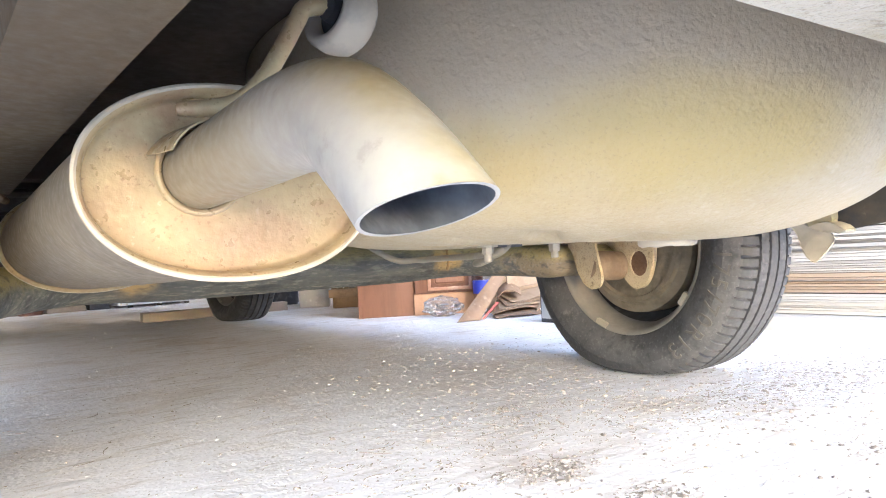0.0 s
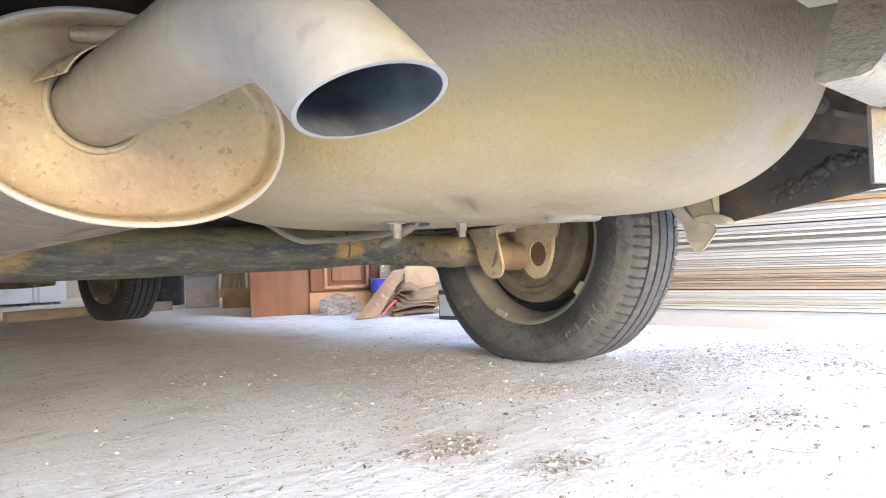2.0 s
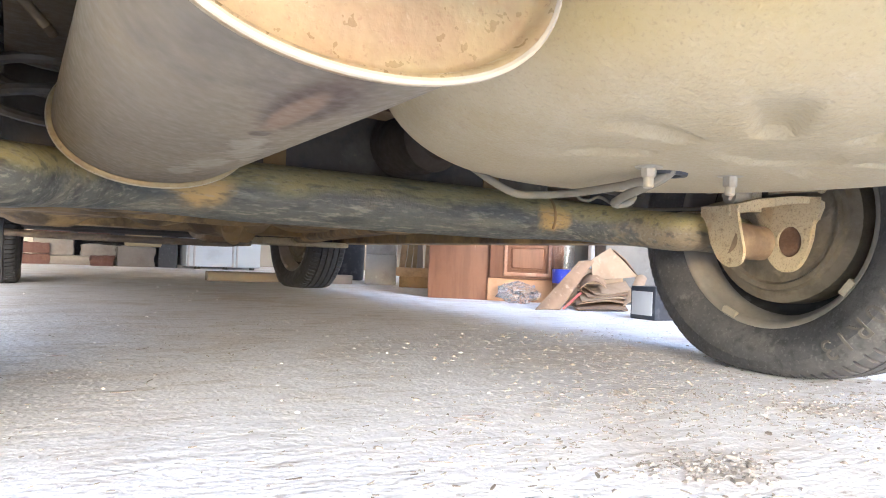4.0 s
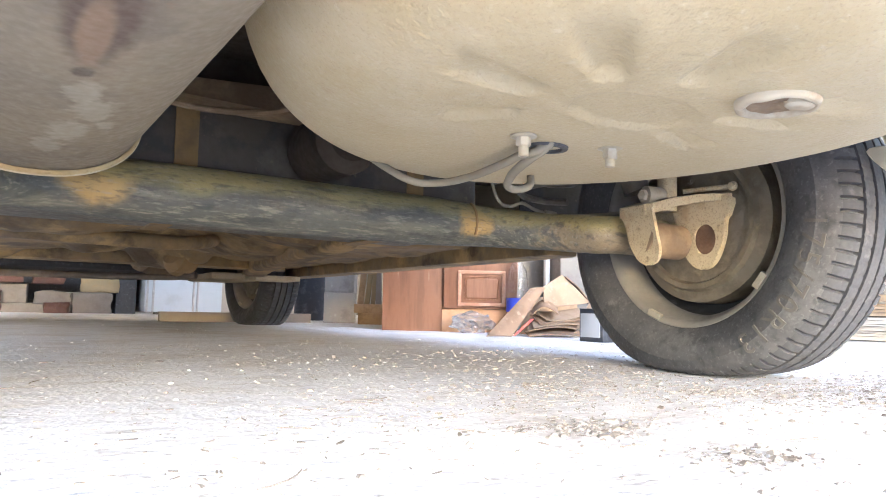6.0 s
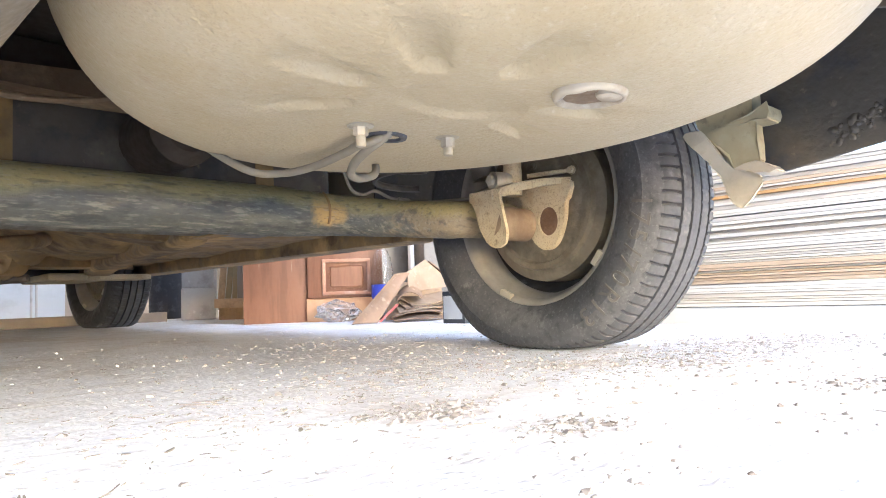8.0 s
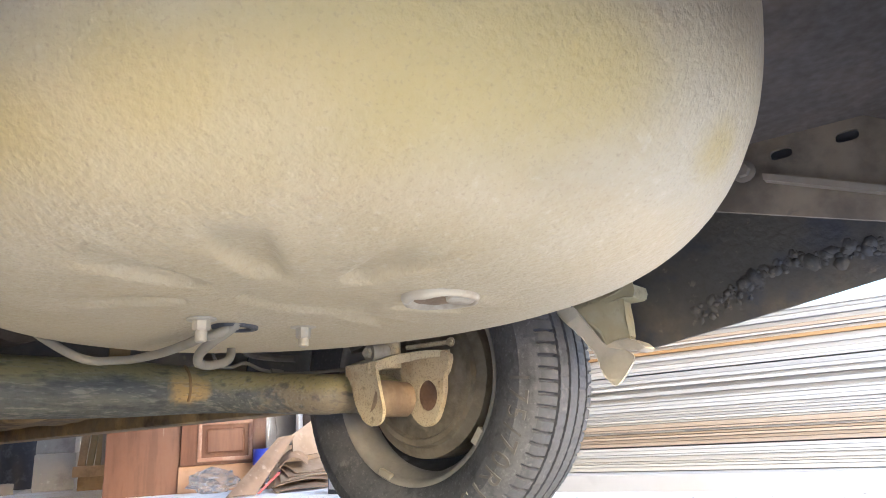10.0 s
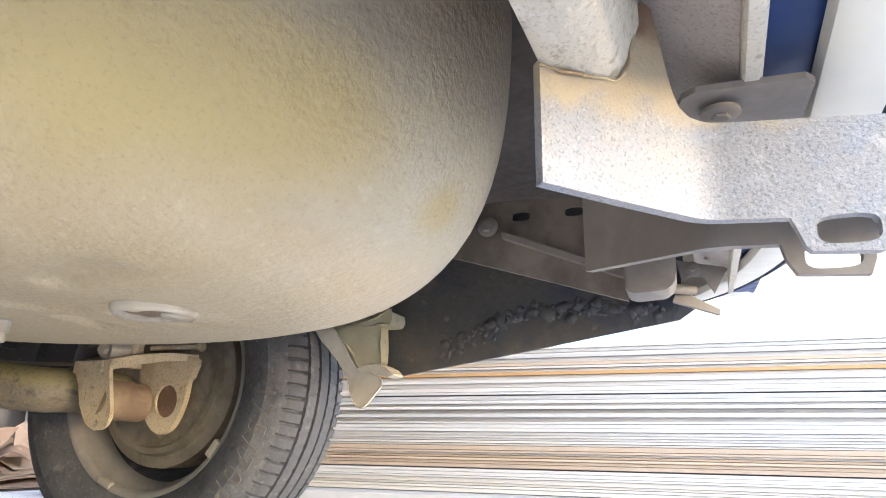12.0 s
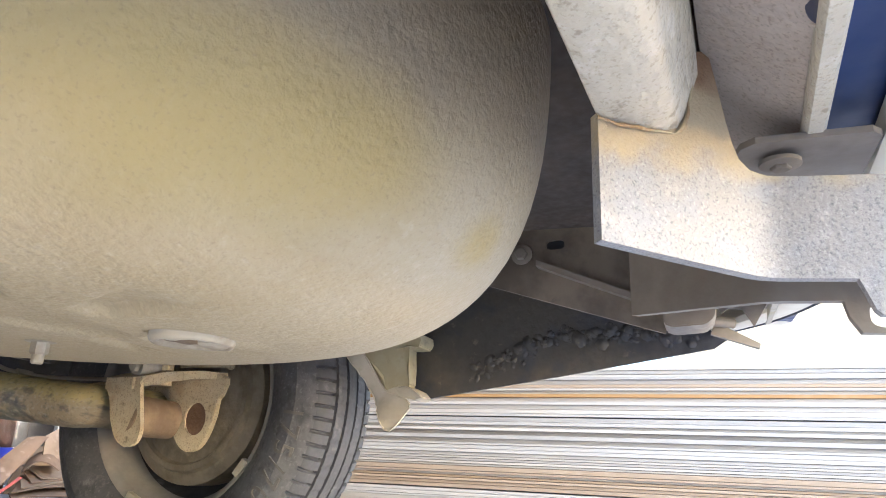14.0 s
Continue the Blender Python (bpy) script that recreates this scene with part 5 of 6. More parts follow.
sinv = bracket_root.matrix_world.inverted()


def sh_part(name, bm, mat, label=""):
    bmesh.ops.transform(bm, matrix=sinv, verts=bm.verts)
    return part(name, bm, mat, bracket_root, label)


bm = bmesh.new()
plate(bm, rounded([(0.053, 0.266), (0.044, 0.234), (0.036, 0.207), (0.022, 0.183), (0.006, 0.172), (-0.009, 0.172), (-0.020, 0.180), (-0.0235, 0.196), (-0.019, 0.218), (-0.0135, 0.243), (-0.009, 0.262), (-0.007, 0.270)]), 0.007, YZ(0.4955))
soften(bm, 0.0010)
sh_part("lug", bm, M_LUG, "narrow dusty tan bracket lug")
bm = bmesh.new()
plate(bm, rounded([(0.013, 0.284), (0.009, 0.256), (0.001, 0.226), (-0.009, 0.194), (-0.024, 0.174), (-0.042, 0.166), (-0.061, 0.173), (-0.074, 0.192), (-0.083, 0.219), (-0.086, 0.244), (-0.093, 0.254), (-0.090, 0.282)]), 0.010, YZ(0.5745), [oval(-0.049, 0.215, 0.0195, 0.0245, 24)])
soften(bm, 0.0010)
sh_part("lug", bm, M_LUG, "dusty tan bracket lug with an oval hole")
bm = bmesh.new()
nu, nv = 10, 6
top = []
for lift in (0.0, 0.0065):
    grid = []
    for j in range(nv + 1):
        v = j / nv
        row = []
        for i in range(nu + 1):
            u = i / nu
            x = 0.493 + 0.093 * u
            y = (0.056 - 0.042 * u) * (1 - v) + (0.004 - 0.096 * u) * v
            z = 0.263 + 0.016 * u + 0.006 * math.sin(math.pi * u) + (lift or -0.011 * (1 - 0.7 * u)) + 0.0016 * noise.noise((x * 60, y * 60, 0))
            row.append(bm.verts.new((x, y, z)))
        grid.append(row)
    top.append(grid)
for g in top:
    for r0, r1 in zip(g, g[1:]):
        for i in range(nu):
            bm.faces.new((r0[i], r0[i + 1], r1[i + 1], r1[i]))
lo, hi = top
rim_lo = lo[0] + [r[-1] for r in lo[1:]] + lo[-1][-2::-1] + [r[0] for r in lo[-2:0:-1]]
rim_hi = hi[0] + [r[-1] for r in hi[1:]] + hi[-1][-2::-1] + [r[0] for r in hi[-2:0:-1]]
for i in range(len(rim_lo)):
    j = (i + 1) % len(rim_lo)
    bm.faces.new((rim_lo[i], rim_lo[j], rim_hi[j], rim_hi[i]))
sh_part("saddle_plate", bm, M_LUG, "tan saddle plate with black specks")
bm = bmesh.new()
rod(bm, [(0.578, -0.049, 0.215), (0.59, -0.049, 0.215)], 0.026, 24)
sh_part("rusty_plug", bm, M_RUST, "rusty orange bore")
bm = bmesh.new()
rod(bm, [(0.499, 0.016, 0.2165), (0.502, 0.0155, 0.2163), (0.545, 0.0065, 0.2140), (0.576, 0.0, 0.2125)], [0.027, 0.0295, 0.0295, 0.0285], 28)
sh_part("bush_tube", bm, M_BUSH, "dusty dark tube between the lugs")
bm = bmesh.new()
rod(bm, [(0.505, 0.012, 0.287), (0.535, 0.004, 0.287)], 0.016, 16)
bolt(bm, (0.506, 0.012, 0.287), (-1, 0, 0), 0.009, 0.01, 1.3)
sh_part("shock_bolt", bm, M_BOLT, "dusty shock absorber bolt")
bm = bmesh.new()
rod(bm, [(0.545, 0.0, 0.262), (0.545, 0.0, 0.32)], 0.016, 16)
rod(bm, smooth_path([(0.56, -0.02, 0.295), (0.58, -0.05, 0.298), (0.60, -0.08, 0.30)]), 0.004, 8)
bolt(bm, (0.60, -0.085, 0.30), (-1, 0, 0), 0.006, 0.008, 1.3)
sh_part("cable_bracket", bm, M_LUG)
for s in (-1, 1):
    bm = bmesh.new()
    rod(bm, [(s * 0.53, 0.05, 0.30), (s * 0.50, 0.09, 0.48)], [0.022, 0.026], 20)
    part("shock_absorber", bm, M_TANK, car, "dark shock absorber")
    bm = bmesh.new()
    coil = [(s * 0.46 + 0.05 * math.cos(a), 0.20 + 0.05 * math.sin(a), 0.30 + 0.17 * a / (2 * math.pi * 5)) for a in (2 * math.pi * k / 16 for k in range(81))]
    rod(bm, coil, 0.0065, 8)
    part("coil_spring", bm, M_TANK, car, "black coil spring")

# fuel tank ahead of the axle
bm = bmesh.new()
box(bm, (-0.52, 0.33, 0.235), (0.40, 0.62, 0.41), 0.03, seg=4)
tank = part("fuel_tank", bm, M_TANK, car, "dark blue-grey fuel tank")
for x in (-0.152, 0.250):
    bm = bmesh.new()
    rod_pts = [(0.325, 0.40), (0.323, 0.26), (0.335, 0.236), (0.36, 0.229), (0.60, 0.229)]
    loft(bm, [[(x - 0.017, y, z), (x + 0.017, y, z), (x + 0.017, y + 0.003, z + 0.003), (x - 0.017, y + 0.003, z + 0.003)] for y, z in rod_pts])
    part("strap", bm, M_STRAP, tank, "ochre tank strap")
bm = bmesh.new()
rod(bm, [(0.055, 0.315, 0.352), (0.055, 0.20, 0.348), (0.055, 0.185, 0.348)], [0.055, 0.052, 0.035], 24)
part("filler_cup", bm, M_TRUNK, tank, "black round rubber cup")
bm = bmesh.new()
prism(bm, [(-0.20, 0.28, 0.40), (-0.06, 0.24, 0.385), (0.0, 0.20, 0.375), (0.02, 0.22, 0.42), (-0.2, 0.30, 0.43)], (0, 0.06, 0))
rod(bm, smooth_path([(-0.25, 0.22, 0.372), (-0.15, 0.225, 0.366), (-0.06, 0.21, 0.374), (0.0, 0.19, 0.40)]), 0.005, 8)
part("heat_shield", bm, M_BUSH, car, "dusty brown shield above the tank")


# wheels
def build_wheel():
    w = empty("wheel")
    prof = [(-0.058, 0.1760), (-0.066, 0.1795), (-0.073, 0.1870), (-0.080, 0.1980), (-0.0855, 0.2113), (-0.0865, 0.2132), (-0.0880, 0.2245), (-0.0875, 0.2376), (-0.0862, 0.2391), (-0.083, 0.2508), (-0.0785, 0.2598),
            (-0.0755, 0.2635), (-0.0735, 0.2664), (-0.069, 0.2711), (-0.061, 0.2748), (-0.046, 0.2776), (-0.0442, 0.2778), (-0.0437, 0.2690), (-0.0384, 0.2690), (-0.0379, 0.2786), (-0.0165, 0.2796), (-0.0160, 0.2705), (-0.0108, 0.2705), (-0.0103, 0.2800)]
    prof = prof + [(-x, r) for x, r in prof[::-1]]
    pitches, per = 92, 10
    seg = pitches * per
    bm = bmesh.new()
    rows = []
    for x, r in prof:
        row = []
        for k in range(seg):
            t = 2 * math.pi * (k + 1.4 * (x / 0.08) ** 2 * (1 if x < 0 else -1)) / seg
            rr = r
            if k % per in (0, 1) and 0.0455 < abs(x) < 0.0752 and r > 0.255:
                rr -= 0.0060
            elif k % per in (5, 6) and 0.0120 < abs(x) < 0.0381 and r > 0.277:
                rr -= 0.0009
            q = Vector((x, -rr * math.cos(t), rr * math.sin(t)))
            if q.z < -0.20:
                f = max(0.0, (-0.20 - q.z) / 0.08)
                q.x *= 1 + 0.05 * f * (1 if abs(x) > 0.06 else 0.3)
            if q.z < -0.218:
                u = (-0.218 - q.z) / 0.062
                q.z = -0.218 - 0.0425 * (u + 0.459 * u * (1 - u))
            row.append(bm.verts.new(q))
        rows.append(row)
    for (a, b), (_, ra) in zip(zip(rows, rows[1:]), prof):
        for i in range(seg):
            j = (i + 1) % seg
            bm.faces.new((a[i], a[j], b[j], b[i])).material_index = 1 if ra > 0.266 else 0
    tyre = part("tyre", bm, [M_RUBBER, M_TREAD], w, "dusty black tyre with worn tread", sharp=30)
    # raised size marking on the inner sidewall
    at = (-6.5, -12.6, -19.0, -24.8, -30.0, -36.6, -44.4, -51.6, -58.4)
    for ch, degrees in zip("175/70R13", at):
        cu = bpy.data.curves.new("letter", "FONT")
        cu.body, cu.size, cu.extrude, cu.align_x = ch, 0.0440, 0.0012, "CENTER"
        ob = bpy.data.objects.new("letter", cu)
        scene.collection.objects.link(ob)
        me = bpy.data.meshes.new_from_object(ob.evaluated_get(bpy.context.evaluated_depsgraph_get()))
        a = radians(degrees)
        u = Vector((0, -math.cos(a), math.sin(a)))
        tt = Vector((0, -math.sin(a), -math.cos(a)))
        me.transform(Matrix(((tt.x, u.x, -1, -0.0882), (tt.y, u.y, 0, u.y * 0.2220), (tt.z, u.z, 0, u.z * 0.2220), (0, 0, 0, 1))))
        bm = bmesh.new()
        bm.from_mesh(me)
        bmesh.ops.triangulate(bm, faces=bm.faces[:])
        bmesh.ops.subdivide_edges(bm, edges=[e for e in bm.edges if e.calc_length() > 0.003], cuts=3, use_grid_fill=True)
        for v in bm.verts:
            v.co.x += 0.0873 + float(np.interp(math.hypot(v.co.y, v.co.z), [r for x, r in prof[:12]], [x for x, r in prof[:12]]))
        bpy.data.objects.remove(ob)
        bpy.data.meshes.remove(me)
        bpy.data.curves.remove(cu)
        part("letter", bm, M_MARK, tyre)
    bm = bmesh.new()
    rim = [(-0.060, 0.1760), (-0.066, 0.1800), (-0.0675, 0.1825), (-0.0695, 0.1815), (-0.0690, 0.1770), (-0.064, 0.1725), (-0.058, 0.1700), (-0.046, 0.1685), (-0.040, 0.1620), (-0.010, 0.1600), (0.010, 0.1560), (0.022, 0.1500), (0.030, 0.135), (0.040, 0.110), (0.036, 0.08), (0.022, 0.065), (0.020, 0.03), (0.020, 0.001),
           (0.028, 0.001), (0.030, 0.06), (0.046, 0.085), (0.050, 0.112), (0.045, 0.14), (0.055, 0.16), (0.064, 0.1725), (0.0695, 0.1815), (0.0660, 0.1800), (0.060, 0.1760)]
    revolve(bm, rim, 72)
    # deep inner faces coloured near-black: the shade behind the drum is painted in
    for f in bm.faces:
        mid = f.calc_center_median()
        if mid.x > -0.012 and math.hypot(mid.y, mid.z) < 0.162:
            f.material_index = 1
    part("rim", bm, [M_RIM, M_NEARBLACK], w, "dusty pressed steel rim", sharp=50)
    bm = bmesh.new()
    drum = [(-0.043, 0.001), (-0.043, 0.050), (-0.047, 0.056), (-0.047, 0.085), (-0.042, 0.092), (-0.042, 0.104), (-0.049, 0.108), (-0.049, 0.117), (-0.040, 0.121), (-0.038, 0.130), (-0.034, 0.1385), (-0.018, 0.140), (0.018, 0.140), (0.018, 0.001)]
    revolve(bm, drum, 64)
    for a in (20, 95, 160, 230, 310):
        bolt(bm, (-0.047, -0.072 * math.cos(radians(a)), 0.072 * math.sin(radians(a))), (-1, 0, 0), 0.006, 0.005, 1.3)
    part("brake_drum", bm, M_DRUM, w, "dusty brown brake drum", sharp=45)
    for a in (radians(-112.7), radians(-37.8)):
        bm = bmesh.new()
        m = Matrix.Translation((-0.066, -0.174 * math.cos(a), 0.174 * math.sin(a))) @ Euler((-a - math.pi / 2, 0, 0)).to_matrix().to_4x4()
        box(bm, (-0.006, -0.014, -0.005), (0.004, 0.014, 0.006), 0.002, m)
        part("balance_weight", bm, M_BOLT, w, "pale clip-on balance weight")
    return w


for s in (-1, 1):
    bm = bmesh.new()
    x0, x1 = sorted((s * 0.50, s * 0.70))
    arcs = []
    for r in (0.325, 0.329):
        arcs.append([(r * 1.02 * math.cos(radians(a)), 0.255 + r * math.sin(radians(a))) for a in range(5, 146, 7)])
    loop = arcs[0] + arcs[1][::-1]
    loft(bm, [[(x0, y, z) for y, z in loop], [(x1, y, z) for y, z in loop]])
    part("wheel_arch", bm, M_DARKPANEL, car, "black undercoated wheel arch liner")

wheel = build_wheel()
wheel.parent = car
wheel.matrix_basis = pose(0.662, 0, 0.253, 0, 0, -2.4)
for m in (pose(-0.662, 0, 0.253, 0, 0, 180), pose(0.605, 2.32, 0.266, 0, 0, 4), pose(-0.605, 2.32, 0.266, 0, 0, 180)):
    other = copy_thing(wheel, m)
    # the front pair takes the rubber with the shade painted in
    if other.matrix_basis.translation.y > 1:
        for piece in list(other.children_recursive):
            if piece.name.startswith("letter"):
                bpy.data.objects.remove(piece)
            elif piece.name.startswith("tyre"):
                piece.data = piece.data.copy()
                piece.data.materials[0] = piece.data.materials[1] = M_SHADETYRE

# ---- loose dirt on the floor ----
def crumbs(name, spots, mat, label, seed):
    """Many small irregular lumps: spots of (x, y, size)."""
    rnd = random.Random(seed)
    verts, faces = [], []
    for x, y, s in spots:
        n = len(verts)
        a0, z0 = rnd.random() * 6.28, ground_height(x, y)
        for k in range(5):
            a = a0 + k * 1.2566
            r = s * rnd.uniform(0.6, 1.2)
            verts.append((x + r * math.cos(a), y + r * math.sin(a), z0 - s * 0.15))
        for k in range(4):
            a = a0 + 0.4 + k * 1.5708
            r = s * rnd.uniform(0.35, 0.75)
            verts.append((x + r * math.cos(a), y + r * math.sin(a), z0 + s * rnd.uniform(0.15, 0.45)))
        verts.append((x + rnd.uniform(-0.2, 0.2) * s, y, z0 + s * rnd.uniform(0.3, 0.6)))
        b, t, c = [n + k for k in range(5)], [n + 5 + k for k in range(4)], n + 9
        faces += [(b[0], b[1], t[0]), (b[1], t[1], t[0]), (b[1], b[2], t[1]), (b[2], t[2], t[1]), (b[2], b[3], t[2]), (b[3], t[3], t[2]), (b[3], b[4], t[3]), (b[4], b[0], t[3]), (b[0], t[0], t[3]),
                  (t[0], t[1], c), (t[1], t[2], c), (t[2], t[3], c), (t[3], t[0], c)]
    me = bpy.data.meshes.new(name)
    me.from_pydata(verts, [], faces)
    me.materials.append(mat)
    return tagged(new(name, me), label, "debris", kind="stuff")


rnd = random.Random(5)
spots = []
for cx, cy, n, sp in ((0.035, -0.315, 160, 0.028), (0.057, -0.448, 110, 0.024), (0.387, -0.217, 110, 0.04), (0.361, -0.543, 90, 0.04), (0.30, -0.35, 60, 0.09), (0.55, -0.30, 120, 0.10), (0.75, -0.35, 140, 0.14), (0.48, -0.42, 70, 0.10), (0.15, -0.20, 90, 0.14), (0.30, -0.10, 120, 0.16), (-0.1, -0.35, 60, 0.15), (0.8, -0.1, 120, 0.2),
                      (0.62, -0.62, 120, 0.13), (0.9, -0.6, 120, 0.18), (0.87, -0.33, 220, 0.12), (0.76, -0.22, 160, 0.09), (0.80, -0.52, 120, 0.05), (1.0, -0.42, 160, 0.10), (0.376, -0.567, 70, 0.03), (0.20, -0.06, 50, 0.02), (0.04, -0.338, 110, 0.022), (0.45, 0.12, 90, 0.10), (0.25, 0.30, 110, 0.16), (0.55, 0.45, 110, 0.15), (-0.02, -0.54, 30, 0.03), (0.20, -0.60, 40, 0.06)):
    for _ in range(n):
        spots.append((rnd.gauss(cx, sp), rnd.gauss(cy, sp * 0.7), abs(rnd.gauss(0.0, 0.0022)) + 0.0008))
for _ in range(900):
    spots.append((rnd.uniform(-0.9, 1.28), rnd.uniform(-0.85, 0.5), abs(rnd.gauss(0, 0.0012)) + 0.0005))
crumbs("dirt_crumbs", spots, M_DIRT, "brown dirt crumbs and clods scattered on concrete", 1)
spots = [(rnd.uniform(-0.6, 1.1), rnd.uniform(-0.75, 2.6), abs(rnd.gauss(0, 0.0012)) + 0.0006) for _ in range(36)]
spots += [(rnd.uniform(-0.8, 1.1), rnd.uniform(-0.65, 1.7), abs(rnd.gauss(0, 0.0009)) + 0.0009) for _ in range(45)]
spots += [(rnd.uniform(-0.9, 1.2), rnd.uniform(-0.5, 1.9), min(0.0048, abs(rnd.gauss(0, 0.0016)) + 0.0012)) for _ in range(330)]
spots += [(-0.218, -0.018, 0.0045), (-0.196, 0.123, 0.0045), (0.187, 0.306, 0.0045), (-0.142, 0.277, 0.004), (0.008, 2.27, 0.009), (-0.06, 2.1, 0.009), (0.05, 1.9, 0.007)]
crumbs("stone_chips", spots, M_CHIP, "small pale stone chips on the floor", 2)

# chaff: thin flakes and slivers trodden into the dust
def flakes(name, spots, mat, label, seed):
    """Flat bent slivers: spots of (x, y, length)."""
    rnd = random.Random(seed)
    verts, faces = [], []
    for x, y, ln in spots:
        n = len(verts)
        a, w, th = rnd.gauss(0.5, 0.8), ln * rnd.uniform(0.12, 0.38), rnd.uniform(0.0003, 0.0009)
        ca, sa, bend, tip = math.cos(a), math.sin(a), rnd.uniform(-0.3, 0.3), rnd.uniform(-0.12, 0.22)
        z0 = ground_height(x, y) - 0.0002
        for u in (-0.5, 0.0, 0.5):
            half = w * (0.5 - 0.5 * abs(u)) * rnd.uniform(0.7, 1.2)
            for side, up in ((-1, 0), (1, 0), (1, 1), (-1, 1)):
                p, q = u * ln, side * half + bend * ln * (u * u - 0.1)
                verts.append((x + p * ca - q * sa, y + p * sa + q * ca, z0 + up * th + max(0.0, tip * u) * ln))
        for k in (0, 4):
            b = n + k
            faces += [(b + i, b + (i + 1) % 4, b + 4 + (i + 1) % 4, b + 4 + i) for i in range(4)]
        faces += [(n, n + 3, n + 2, n + 1), (n + 8, n + 9, n + 10, n + 11)]
    me = bpy.data.meshes.new(name)
    me.from_pydata(verts, [], faces)
    me.materials.append(mat)
    return tagged(new(name, me), label, "debris", kind="stuff")


rnd = random.Random(77)
spots = []
for cx, cy, n, sx, sy in ((0.15, -0.16, 700, 0.17, 0.09), (0.35, -0.05, 500, 0.12, 0.10), (0.55, -0.30, 520, 0.10, 0.06), (0.78, -0.34, 620, 0.15, 0.08), (0.035, -0.315, 120, 0.035, 0.02), (0.057, -0.448, 80, 0.03, 0.018), (0.40, -0.25, 300, 0.12, 0.06), (-0.1, -0.25, 160, 0.16, 0.10), (0.45, 0.30, 200, 0.15, 0.10), (0.87, -0.34, 420, 0.16, 0.06), (0.74, -0.20, 260, 0.12, 0.05), (1.0, -0.50, 200, 0.10, 0.06)):
    for _ in range(n):
        spots.append((rnd.gauss(cx, sx), rnd.gauss(cy, sy), min(0.016, abs(rnd.gauss(0.0035, 0.0025)) + 0.0014)))
for _ in range(900):
    spots.append((rnd.uniform(-0.9, 1.28), rnd.uniform(-0.38, 0.9), min(0.014, abs(rnd.gauss(0.003, 0.002)) + 0.0012)))
flakes("chaff", spots, M_CHAFF, "thin dry chaff and wood flakes trodden into dust", 9)

# dry straw and fibres
rnd = random.Random(21)
bm = bmesh.new()
for k in range(60):
    x, y, a, ln = rnd.uniform(-0.6, 0.9), rnd.uniform(-0.65, 0.5), rnd.uniform(0, 6.28), rnd.uniform(0.012, 0.045)
    bend = rnd.uniform(-0.9, 0.9)
    pts = [(x + ln * u * math.cos(a + bend * u), y + ln * u * math.sin(a + bend * u)) for u in (0, 0.25, 0.5, 0.75, 1.0)]
    rod(bm, [(px, py, ground_height(px, py) + 0.0005 + 0.0008 * abs(math.sin(3 * i + k))) for i, (px, py) in enumerate(pts)], 0.00045, 5)
tagged(part("straw", bm, M_PLANK), "thin pale straw and fibres on the floor", "debris", kind="stuff")

# ---- stacked boards beside the car ----
bm = bmesh.new()
box(bm, (1.29, -3.0, -0.01), (2.3, 0.55, 0.038), 0.004)
tagged(part("base_board", bm, M_BOARDS[0]), "white painted timber base under a stack of boards", "board")
rnd = random.Random(11)
z = 0.040
ZONES = ((0.085, "gwww"), (0.093, "d"), (0.150, "bbwbbg"), (0.250, "wgwwgg"), (0.258, "d"), (0.312, "bwgwb"), (0.321, "o"), (0.345, "wgwbw"), (0.42, "wwwg"))
while z < 0.388:
    ch = rnd.choice(next(kinds for top, kinds in ZONES if z < top))
    th = rnd.uniform(0.0048, 0.0105)
    gap = rnd.uniform(0.0003, 0.0008) if ch != "d" else 0.003
    x0 = 1.37 + rnd.uniform(-0.009, 0.010)
    bm = bmesh.new()
    box(bm, (x0, -3.0 + rnd.uniform(-0.05, 0.05), z), (2.3, 0.50 + rnd.uniform(-0.03, 0.03), z + th), 0.0005, seg=1)
    mat = {"w": M_BOARDS[0], "b": M_BOARDS[1], "g": M_BOARDS[2], "o": M_BOARDS[3], "d": M_BOARDS[2]}[ch]
    lab = {"w": "white-edged thin board lying in a stack", "b": "brown-edged thin board lying in a stack", "g": "grey-edged thin board lying in a stack", "o": "orange-edged thin board lying in a stack", "d": "grey-edged thin board lying in a stack"}[ch]
    tagged(part("board", bm, mat), lab, "board", "stacked boards")
    z += th + gap

# ---- goods along the far side ----
def box_thing(name, lo, hi, mat, label, category, bevel=0.004, turn=0.0, broken=0.0):
    c = Vector(((lo[0] + hi[0]) / 2, (lo[1] + hi[1]) / 2, lo[2]))
    h = [(hi[i] - lo[i]) / 2 for i in range(3)]
    bm = bmesh.new()
    box(bm, (-h[0], -h[1], 0), (h[0], h[1], 2 * h[2]), bevel)
    if broken:
        bmesh.ops.subdivide_edges(bm, edges=[e for e in bm.edges if e.calc_length() > 0.03], cuts=5, use_grid_fill=True)
        for v in bm.verts:
            q = v.co + c
            n = noise.noise_vector(q * 11) + noise.noise_vector(q * 34) * 0.5
            v.co += Vector((n.x, n.y, n.z * 0.7 if v.co.z > 0.01 else 0.0)) * broken
    ob = part(name, bm, mat)
    ob.matrix_world = Matrix.Translation(c) @ Euler((0, 0, radians(turn))).to_matrix().to_4x4()
    return tagged(ob, label, category)


# old cabinet with a panelled door
cabinet = empty("cabinet", (1.107, 1.566, 0.008))
tagged(cabinet, "old brown veneered cabinet with a panelled door, scuffed", "cabinet")
cabinet.matrix_world = Matrix.Translation((1.107, 1.566, 0.008)) @ Euler((0, 0, radians(-33))).to_matrix().to_4x4()
bm = bmesh.new()
box(bm, (-0.235, 0.0, 0.0), (0.012, 0.018, 0.62), 0.002)
part("side_panel", bm, M_CABINET, cabinet, "plain brown veneer panel")
bm = bmesh.new()
